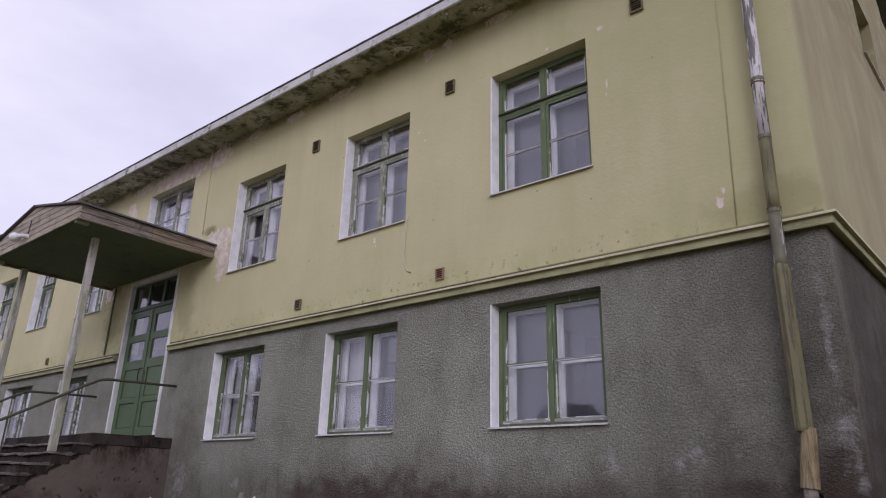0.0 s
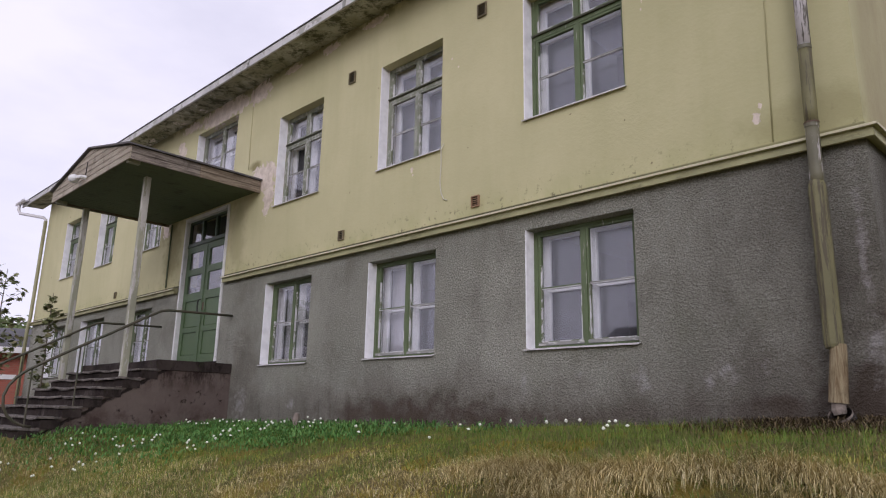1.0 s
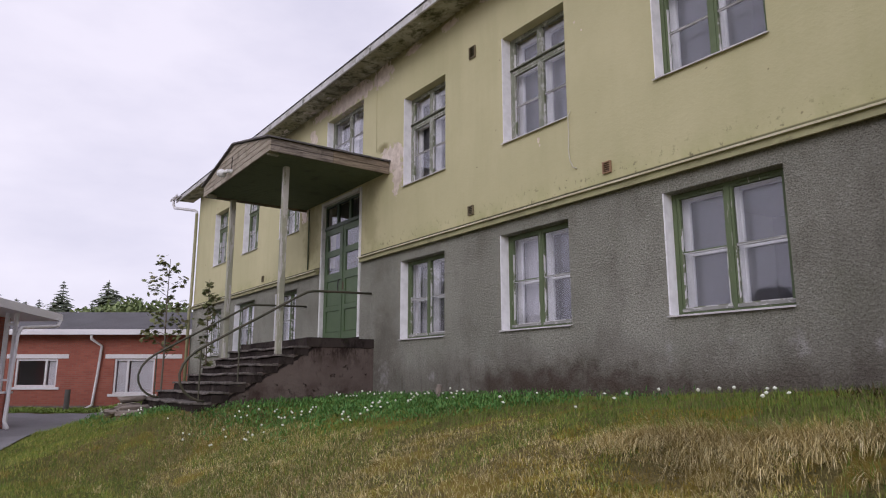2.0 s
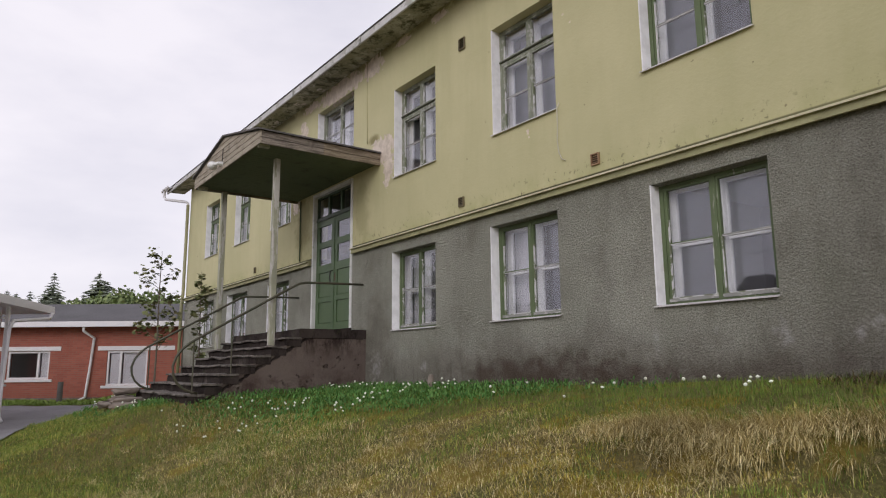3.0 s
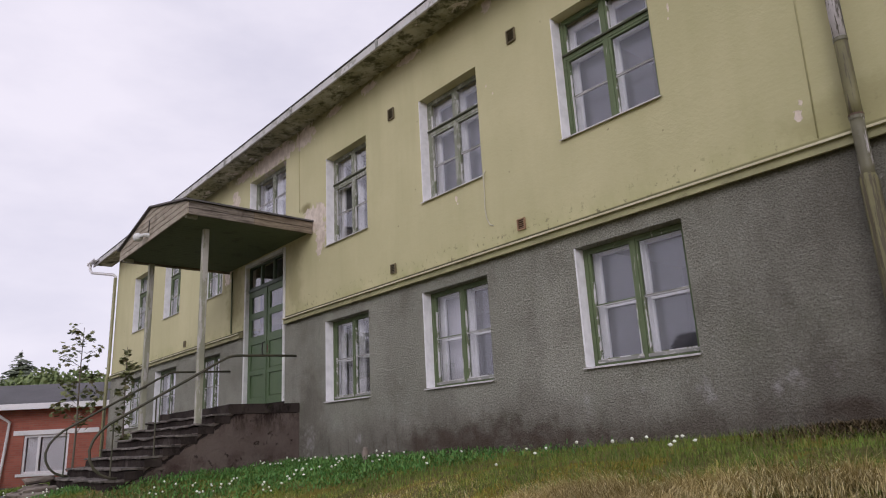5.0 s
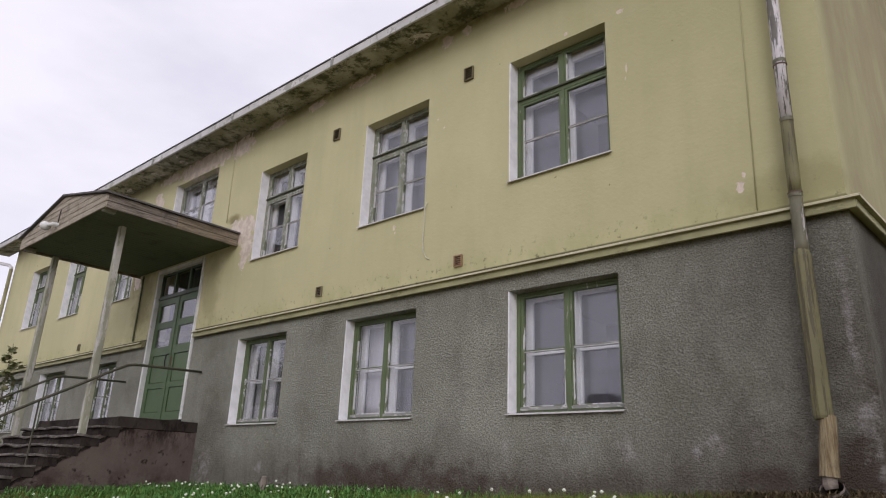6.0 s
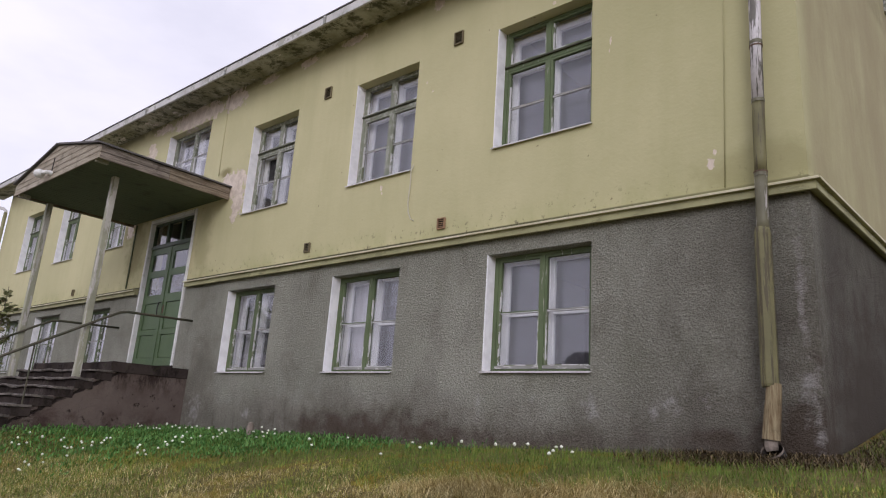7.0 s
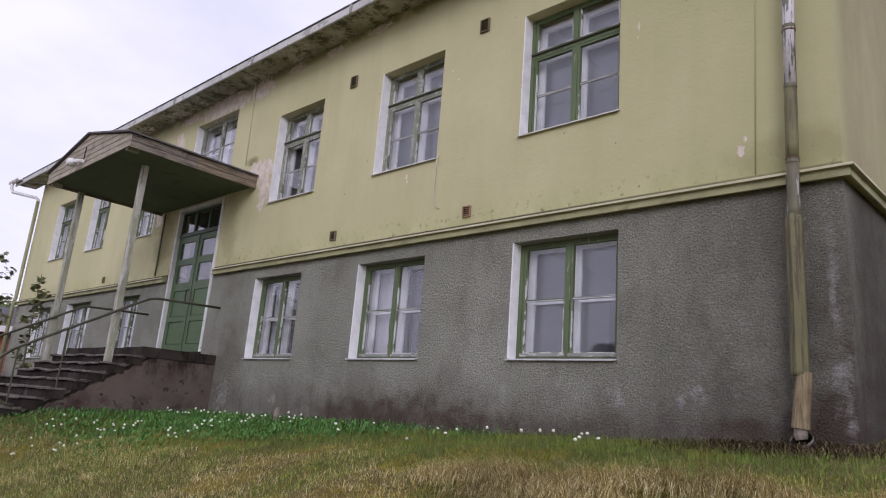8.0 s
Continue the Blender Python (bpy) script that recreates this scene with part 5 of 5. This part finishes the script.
def neighbour_house():
    """Stands behind the viewpoint; only the panes mirror it."""
    b = empty("neighbour_house", "dark wooden house with a pitched roof opposite", "house")
    b.matrix_basis = pose(-17.2, -26.5, 0, 0, 0, -30)
    part("wall", boxed(-1.0, 1.0, -1.5, 1.5, -1.4, 3.95), DOOR_DARK, b)
    bm = bmesh.new()
    prism(bm, [(-1.3, 3.9), (1.3, 3.9), (0.7, 4.55), (-0.7, 4.55)], -1.7, 1.7)
    bmesh.ops.recalc_face_normals(bm, faces=bm.faces)
    part("roof", bm, FELT, b)
    aerial = part("aerial", tubed([(0.3, 1.0, 4.5), (0.3, 1.0, 6.0)], 0.03, 6), BLACK, b)
    part("aerial_arm", tubed([(-0.6, 1.0, 5.7), (1.1, 1.0, 5.82)], 0.025, 6), BLACK, aerial)


neighbour_house()


# ---- trees ----
def spruce(name, height, seed, wide=1.0):
    """A conifer: tapered trunk and whorls of drooping sprays."""
    rng = random.Random(seed)
    t = empty(name, "dark spruce tree behind the brick house", "tree", "spruces on the skyline")
    part("trunk", tubed([(0, 0, 0), (0, 0, height * 0.6), (0, 0, height * 0.99)], [0.16, 0.09, 0.015], 7), BARK, t)
    bm = bmesh.new()
    z = height * 0.10
    while z < height * 0.985:
        f = 1 - z / height
        reach = wide * height * 0.34 * f ** (0.8 / wide) * rng.uniform(0.7, 1.1) + 0.12
        for _ in range(max(6, int(26 * f + 6))):
            a = rng.uniform(0, 2 * math.pi)
            r = reach * rng.uniform(0.55, 1.12)
            out = Vector((math.cos(a), math.sin(a), 0))
            side = Vector((-out.y, out.x, 0))
            for s in range(4):
                p = out * (r * (s + 0.6) / 4) + Vector((0, 0, z - r * 0.28 * ((s + 0.6) / 4) ** 1.3 + rng.uniform(-0.08, 0.08)))
                w = r * 0.26 * rng.uniform(0.6, 1.2) + 0.06
                q = p + out * (r * 0.36) + Vector((0, 0, -r * 0.16))
                bm.faces.new([bm.verts.new(v) for v in (p - out * 0.08 + side * 0.02, p + side * w + Vector((0, 0, -w * 0.5)), q)])
                bm.faces.new([bm.verts.new(v) for v in (p - out * 0.08 - side * 0.02, q, p - side * w + Vector((0, 0, -w * 0.5)))])
        z += height * 0.028 * rng.uniform(0.7, 1.2)
    part("crown", bm, NEEDLES, t, "drooping dark needle sprays")
    return t


def leafy(name, height, spread, seed, label):
    """A broad-leaved tree: limbs and a crown of many small leaf clumps with gaps."""
    rng = random.Random(seed)
    t = empty(name, label, "tree", "broad-leaved trees on the skyline")
    part("trunk", tubed([(0, 0, 0), (0.1, 0, height * 0.4), (0, 0.1, height * 0.85)], [0.18, 0.12, 0.03], 7), BARK, t)
    bm = bmesh.new()
    for _ in range(9):
        a, z = rng.uniform(0, 6.28), rng.uniform(0.3, 0.85) * height
        end = Vector((math.cos(a) * spread * 0.6, math.sin(a) * spread * 0.6, z + height * 0.12))
        tube(bm, [(0, 0, z - height * 0.1), end * 0.5 + Vector((0, 0, z * 0.5)), end], [0.06, 0.04, 0.015], 5)
    part("limbs", bm, BARK, t)
    bm = bmesh.new()
    heads = [Vector((rng.gauss(0, spread * 0.42), rng.gauss(0, spread * 0.42), height * rng.uniform(0.35, 0.95))) for _ in range(34)]
    for c in heads:
        c.z -= (c.x * c.x + c.y * c.y) / (spread * 3)
        for _ in range(110):
            p = c + Vector((rng.gauss(0, 0.45), rng.gauss(0, 0.45), rng.gauss(0, 0.35)))
            u = Vector((rng.gauss(0, 1), rng.gauss(0, 1), rng.gauss(0, 1))).normalized() * rng.uniform(0.09, 0.22)
            v = u.orthogonal() * rng.uniform(0.7, 1.0)
            bm.faces.new([bm.verts.new(q) for q in (p - u, p + v * 0.8, p + u, p - v * 0.8)])
    part("crown", bm, FOLIAGE, t, "loose green leaf clumps")
    return t


def far_place(lat, depth, z=-0.95):
    p = FAR @ Vector((lat, depth, 0))
    return (p.x, p.y, z)


for k, (lat, depth, h) in enumerate(((-37.8, 70, 11.2), (-33.2, 70, 11.3), (-34.4, 71, 9.9), (-35.7, 72, 9.3), (-42.4, 74, 9.7), (-41.4, 75, 10.0),
                                     (-45.0, 76, 9.8), (-48.5, 80, 10.6), (-52, 82, 11.5), (-32.2, 69, 10.2), (-36.7, 69, 9.2))):
    spruce("spruce_tree", h, 20 + k, 1.15 if k in (1, 9) else 1.0).matrix_basis = Matrix.Translation(far_place(lat, depth)) @ Matrix.Rotation(k * 1.3, 4, "Z")
for k, (lat, depth, h, s) in enumerate(((-27.4, 62, 8.3, 2.6), (-26.0, 63, 8.4, 2.6), (-29.2, 64, 8.2, 2.4), (-24.2, 62, 8.0, 2.6), (-31.5, 65, 8.0, 2.2))):
    leafy("broadleaf_tree", h, s, 50 + k, "pale green birch beside the spruces").matrix_basis = Matrix.Translation(far_place(lat, depth))
for k, (x, y, h, s) in enumerate(((-36, -19, 8.5, 3.0), (-41, -25, 9.5, 3.2), (-46, -30, 9.0, 2.6))):
    leafy("broadleaf_tree", h, s, 80 + k, "leafy tree across the yard").matrix_basis = Matrix.Translation((x, y, -1.2))


def maple_leaf(bm, p, size, tilt, turn, droop):
    m = Matrix.Translation(p) @ Euler((tilt, droop, turn)).to_matrix().to_4x4()
    pts = ((0, 0), (0.35, -0.12), (0.30, 0.15), (0.62, 0.20), (0.40, 0.42), (0.50, 0.72), (0.18, 0.62), (0, 1.0),
           (-0.18, 0.62), (-0.50, 0.72), (-0.40, 0.42), (-0.62, 0.20), (-0.30, 0.15), (-0.35, -0.12))
    c = bm.verts.new(m @ Vector((0, 0.3 * size, 0.06 * size)))
    vs = [bm.verts.new(m @ Vector((x * size, y * size, 0))) for x, y in pts]
    for k in range(len(vs)):
        bm.faces.new((c, vs[k], vs[(k + 1) % len(vs)]))


def sapling(x, y, height, seed, bare, spread, label):
    rng = random.Random(seed)
    t = empty("maple_sapling", label, "tree", "saplings by the house corner")
    z0 = ground_z(x, y)
    t.matrix_basis = Matrix.Translation((x, y, z0))
    top = Vector((rng.uniform(-0.08, 0.08), 0, height * 0.97))
    part("trunk", tubed([(0, 0, -0.05), (0.02, 0.01, height * 0.35), (-0.02, 0, height * 0.7), top], [0.026, 0.02, 0.013, 0.005], 7), BARK, t)
    twigs, crown = bmesh.new(), bmesh.new()
    for k in range(int(14 * height / 3)):
        z = height * (bare + (0.98 - bare) * k / (14 * height / 3))
        a = k * 2.4 + rng.uniform(-0.5, 0.5)
        r = height * spread * (1.1 - (z / height) ** 2 * 0.75) * rng.uniform(0.55, 1.15)
        root = Vector((0, 0, z))
        end = root + Vector((math.cos(a) * r, math.sin(a) * r, r * rng.uniform(0.2, 0.7)))
        tube(twigs, [root, (root + end) / 2 + Vector((0, 0, 0.03)), end], [0.008, 0.006, 0.003], 4)
        for _ in range(rng.randint(15, 22)):
            p = root.lerp(end, rng.uniform(0.35, 1.05)) + Vector((rng.gauss(0, 0.05), rng.gauss(0, 0.05), rng.gauss(0, 0.06)))
            maple_leaf(crown, p, rng.uniform(0.07, 0.13), rng.uniform(-1.2, 0.5), rng.uniform(0, 6.28), rng.uniform(-0.6, 0.6))
    part("twigs", twigs, BARK, t)["kind"] = "stuff"
    part("crown", crown, LEAF, t, "sparse lobed leaves")


sapling(-15.5, -2.25, 3.5, 5, 0.30, 0.21, "slim young maple with sparse dark leaves")
sapling(-16.15, -1.1, 3.1, 8, 0.25, 0.085, "small young maple close to the wall")


# ---- grass and flowers ----
def blade_field(name, roots, length, width, lean, bend, material, label):
    """Many bent blades as one mesh. lean: horizontal direction of each; bend: how far it bows over."""
    n = len(roots)
    side = np.stack([-lean[:, 1], lean[:, 0], np.zeros(n)], 1) * width[:, None]
    out = np.concatenate([lean, np.zeros((n, 1))], 1)
    up = np.array([0, 0, 1.0])
    mid = roots + out * (length * 0.5 * np.sin(bend * 0.45))[:, None] + up * (length * 0.5 * np.cos(bend * 0.45))[:, None]
    tip = mid + out * (length * 0.5 * np.sin(bend))[:, None] + up * (length * 0.5 * np.cos(bend))[:, None]
    verts = np.stack([roots - side, roots + side, mid + side * 0.75, mid - side * 0.75, tip], 1).reshape(-1, 3)
    base = np.arange(n)[:, None] * 5
    loops = np.concatenate([base + [0, 1, 2, 3], base + [3, 2, 4]], 1).ravel()
    me = bpy.data.meshes.new(name)
    me.vertices.add(5 * n)
    me.vertices.foreach_set("co", verts.ravel())
    me.loops.add(7 * n)
    me.loops.foreach_set("vertex_index", loops.astype(np.int32))
    me.polygons.add(2 * n)
    starts = (np.arange(n)[:, None] * 7 + [0, 4]).ravel()
    me.polygons.foreach_set("loop_start", starts.astype(np.int32))
    me.update(calc_edges=True)
    me.materials.append(material)
    return tagged(new(name, me), label, "grass", kind="stuff")


def edge_of(x):
    return np.interp(x, (-24, -16, -13.4, -9.9, -8.4, -4, 2), (0.8, 1.9, 3.3, 3.0, 2.3, 2.0, 1.9))


def scatter(n, x0, x1, s0, s1, rng, keep):
    """Root points on the lawn where keep(x, s, patch) allows."""
    x, s = rng.uniform(x0, x1, n), rng.uniform(s0, s1, n)
    patch = np.array([noise.noise((a * 0.8, b * 0.8, 1.5)) + 0.5 * noise.noise((a * 2.7, b * 2.7, 4.5)) for a, b in zip(x, s)])
    # nothing grows on the asphalt
    ok = keep(x, s, patch) & ~((x < -9.5) & (s > 5.95 + (x + 10.4) * 0.346)) & ~((x > -13.3) & (x < -9.72) & (s < 3.22)) & ~((x > -13.4) & (x < -11.3) & (s < 3.85) & (s > 3.1))
    x, s = x[ok], s[ok]
    z = np.array([ground_z(a, -b) for a, b in zip(x, s)])
    return np.stack([x, -s, z - 0.008], 1), s


def directions(n, rng, bias=None):
    a = rng.uniform(0, 2 * np.pi, n)
    d = np.stack([np.cos(a), np.sin(a)], 1)
    if bias is not None:
        d = d * (1 - bias[2]) + np.array(bias[:2]) * bias[2]
        d /= np.linalg.norm(d, axis=1)[:, None]
    return d


def lawn():
    rng = np.random.default_rng(4)
    def hollow(x, s):
        """Torn bare soil under the overhanging mats of dead grass."""
        wave = 0.07 * np.sin(x * 5.3) + 0.05 * np.sin(x * 11.0 + 1.0)
        return (x > -2.5) & (x < 0.7) & (s > 2.22 + wave) & (s < 2.42 + 1.4 * wave) & (np.sin(x * 3.1 + 0.6) > 0.0)

    def drain(x, s):
        """The bare soil round the drain inlet."""
        return ((x + 0.35) / 0.75) ** 2 + (s / 0.36) ** 2 < 1

    r, s = scatter(230000, -16, 2.6, 0.02, 6.6, rng, lambda x, s, p: ((s < edge_of(x) - 0.15 + p * 0.9) | ((x < -5) & (p > -0.35)) | (x < -7 - (4.6 - s) * 2.2) | ((x > -4) & (p < -0.12))) & ~drain(x, s) & ~hollow(x, s))
    n = len(r)
    tall = np.where(s < 0.25, 1.1, 1.0) * np.where(r[:, 0] > -6, 0.85, 1.0)
    blade_field("green_grass", r, rng.uniform(0.03, 0.12, n) * tall, rng.uniform(0.0012, 0.003, n), directions(n, rng), rng.uniform(0.2, 1.7, n), GRASS_GREEN, "green lawn grass along the house wall")
    r, s = scatter(190000, -16, 2.6, 0.5, 6.6, rng, lambda x, s, p: (s > edge_of(x) - 0.35 + p * 0.8) & ((s < 5.2) | (x < -5)) & ~hollow(x, s))
    n = len(r)
    blade_field("olive_grass", r, rng.uniform(0.02, 0.075, n), rng.uniform(0.0014, 0.003, n), directions(n, rng), rng.uniform(0.5, 1.9, n), GRASS_OLIVE, "yellow-green grass on the bank")
    r, s = scatter(170000, -14, 2.6, 0.9, 6.0, rng, lambda x, s, p: (s > edge_of(x) - 0.05 + p * 0.8) & (p > 0.0 - 0.5 * (x < -2.6)) & ((s < 5.2) | (x < -5)) & ~hollow(x, s) & (x > -7 - (4.6 - s) * 2.2))
    n = len(r)
    blade_field("dry_grass", r, rng.uniform(0.03, 0.11, n), rng.uniform(0.0009, 0.0024, n), directions(n, rng, (0.25, -0.95, 0.2)), rng.uniform(0.5, 2.5, n), GRASS_STRAW, "dry straw-coloured grass on the bank")
    r, s = scatter(60000, -3.5, 2.4, 1.0, 3.4, rng, lambda x, s, p: p > 0.12 + 0.15 * np.abs(s - 1.75))
    n = len(r)
    blade_field("yellow_moss", r, rng.uniform(0.015, 0.05, n), rng.uniform(0.0015, 0.0035, n), directions(n, rng), rng.uniform(0.3, 1.5, n), MOSS, "orange-yellow moss on the bank's lip")
    r, s = scatter(60000, -15, 7, 4.4, 10, rng, lambda x, s, p: (p + 0.9 > (s - 4.4) * 0.25 + np.maximum(x - 2, 0) * 0.2) & ~((x < -11) & (s > 5.6)))
    n = len(r)
    blade_field("low_grass", r, rng.uniform(0.03, 0.09, n), rng.uniform(0.002, 0.004, n), directions(n, rng), rng.uniform(0.4, 1.7, n), GRASS_OLIVE, "thin grass at the foot of the bank")
    # tussocks along the lip of the bank: long dead blades that hang over the hollow, and lower tufts down the slope
    roots, lens, wide, lean, bow = [], [], [], [], []
    for k in range(330):
        hang = k < 190
        mat = (-2.25, -1.75, -1.3, -0.9, -0.15, 0.5)[k % 6]
        x = mat + rng.normal(0, 0.20) if hang else rng.uniform(-9, 2)
        s = 2.04 + 0.06 * math.sin(mat * 9) + rng.normal(0, 0.10) if hang else float(edge_of(x)) + rng.uniform(0.15, 2.6)
        m = int(rng.integers(40, 110)) if hang else int(rng.integers(25, 90))
        a = rng.uniform(0, 2 * np.pi, m)
        rad = rng.uniform(0, 0.09, m)
        px, py = x + rad * np.cos(a), -s + rad * np.sin(a)
        roots.append(np.stack([px, py, np.full(m, ground_z(x, -s) - 0.01)], 1))
        d = np.stack([np.cos(a) + rng.uniform(-0.5, 0.5), np.sin(a) - (1.0 if hang else 0.5)], 1)
        lean.append(d / np.linalg.norm(d, axis=1)[:, None])
        lens.append(rng.uniform(0.09, 0.27, m) if hang else rng.uniform(0.05, 0.16, m))
        wide.append(rng.uniform(0.001, 0.0026, m))
        bow.append(rng.uniform(1.0, 2.9, m) if hang else rng.uniform(0.6, 2.2, m))
    blade_field("tussock_grass", np.concatenate(roots), np.concatenate(lens), np.concatenate(wide), np.concatenate(lean), np.concatenate(bow), GRASS_STRAW, "drooping tussocks of dead grass on the bank's lip")
    # low broad leaves under the flowers
    r, s = scatter(46000, -15, -3.0, 0.1, 4.3, rng, lambda x, s, p: (s + rng.normal(0, 0.22, len(x)) < np.interp(x, (-15, -10, -8, -6, -4.5, -3.0), (3.9, 3.3, 2.4, 1.5, 0.6, 0.0)) + p * 1.0))
    n = len(r)
    r[:, 2] += rng.uniform(0.02, 0.09, n)
    blade_field("ground_elder", r, rng.uniform(0.03, 0.075, n), rng.uniform(0.005, 0.011, n), directions(n, rng), rng.uniform(0.5, 1.7, n), CLOVER, "low dark-green leaves under the flowers")
    # the strip that climbs along the gable
    x, y = rng.uniform(0.1, 3.0, 34000), rng.uniform(-0.1, 5.0, 34000)
    ok = x > 0.06 * y + 0.12
    x, y = x[ok], y[ok]
    r = np.stack([x, y, np.array([ground_z(a, b) for a, b in zip(x, y)]) - 0.008], 1)
    n = len(r)
    blade_field("gable_grass", r, rng.uniform(0.04, 0.13, n), rng.uniform(0.002, 0.004, n), directions(n, rng), rng.uniform(0.3, 1.7, n), GRASS_GREEN, "green grass climbing along the gable foot")
    # dead leaves and stalks on the bare soil at the corner
    x, s = rng.normal(-0.35, 0.55, 5200), np.abs(rng.normal(0.12, 0.2, 5200)) + 0.01
    along = rng.uniform(0.0, 2.6, 5200)
    x, s = np.concatenate([x, 0.12 + 0.06 * along + np.abs(rng.normal(0, 0.3, 5200))]), np.concatenate([s, -along])
    r = np.stack([x, -s, np.array([ground_z(a, -b) for a, b in zip(x, s)]) + rng.uniform(0, 0.03, len(x))], 1)
    n = len(r)
    blade_field("leaf_litter", r, rng.uniform(0.03, 0.13, n), rng.uniform(0.0015, 0.006, n), directions(n, rng), rng.uniform(1.2, 2.4, n), LITTER, "brown dead leaves and stalks round the drain")
    # the verge at the foot of the brick house
    u, v = rng.uniform(-19, -6, 16000), rng.uniform(23.2, 25.85, 16000)
    r = np.array([tuple(FAR @ Vector((a, b, 0))) for a, b in zip(u, v)])
    r[:, 2] = [ground_z(a, b) + 0.02 for a, b in zip(r[:, 0], r[:, 1])]
    n = len(r)
    blade_field("verge_grass", r, rng.uniform(0.06, 0.16, n), rng.uniform(0.01, 0.02, n), directions(n, rng), rng.uniform(0.8, 2.0, n), GRASS_VERGE, "green verge along the brick house")
    # coarse grass farther off, along the forecourt
    r, s = scatter(30000, -27, -14.5, 0.1, 5.0, rng, lambda x, s, p: (s < np.interp(x, (-26, -14.5), (0.8, 4.2))))
    n = len(r)
    blade_field("far_grass", r, rng.uniform(0.06, 0.16, n), rng.uniform(0.004, 0.007, n), directions(n, rng), rng.uniform(0.2, 1.4, n), GRASS_GREEN, "green grass by the house corner")


lawn()


def flower():
    f = empty("white_flower", "small white wild flower on a thin stem", "flower", "white flowers in the grass")
    part("stem", tubed([(0, 0, -0.01), (0.006, 0, 0.08), (0.0, 0.004, 0.16)], 0.0022, 4), STEM, f)
    bm = bmesh.new()
    for k in range(6):
        a = k * math.pi / 3
        c, s = math.cos(a), math.sin(a)
        pts = ((0.002, 0, 0.160), (0.014, -0.010, 0.168), (0.026, 0.0, 0.170), (0.014, 0.010, 0.168))
        bm.faces.new([bm.verts.new((x * c - y * s, x * s + y * c, z)) for x, y, z in pts])
    bmesh.ops.create_icosphere(bm, subdivisions=1, radius=0.018, matrix=Matrix.Translation((0, 0, 0.170)))
    part("blossom", bm, PETAL, f)
    return f


def flowers():
    rng = random.Random(12)
    first = flower()
    spots = []
    while len(spots) < 150:
        x = rng.uniform(-14.5, -6.2)
        s = rng.uniform(0.3, 3.9)
        if (-13.3 < x < -9.6 and s < 3.4) or s > np.interp(x, (-14.5, -9.5, -8, -6.2), (4.2, 3.8, 3.2, 2.5)):
            continue
        if noise.noise((x * 0.9, s * 0.9, 8)) < -0.15 or (-13.4 < x < -11.3 and s < 3.9):
            continue
        spots.append((x, s))
    spots += [(rng.uniform(-3.6, -1.3), rng.uniform(0.6, 1.3)) for _ in range(10)] + [(rng.uniform(-6.4, -3.4), rng.uniform(0.4, 1.6)) for _ in range(7)]
    for k, (x, s) in enumerate(spots):
        h = rng.uniform(0.6, 1.05)
        m = Matrix.Translation((x, -s, ground_z(x, -s))) @ Euler((rng.uniform(-0.25, 0.45), rng.uniform(-0.3, 0.3), rng.uniform(0, 6.28))).to_matrix().to_4x4() @ Matrix.Diagonal((0.85, 0.85, h, 1))
        if k == 0:
            first.matrix_basis = m
        else:
            first_scale = first.scale.copy()
            first.scale = (1, 1, 1)
            ob = copy_thing(first, m)
            first.scale = first_scale


flowers()
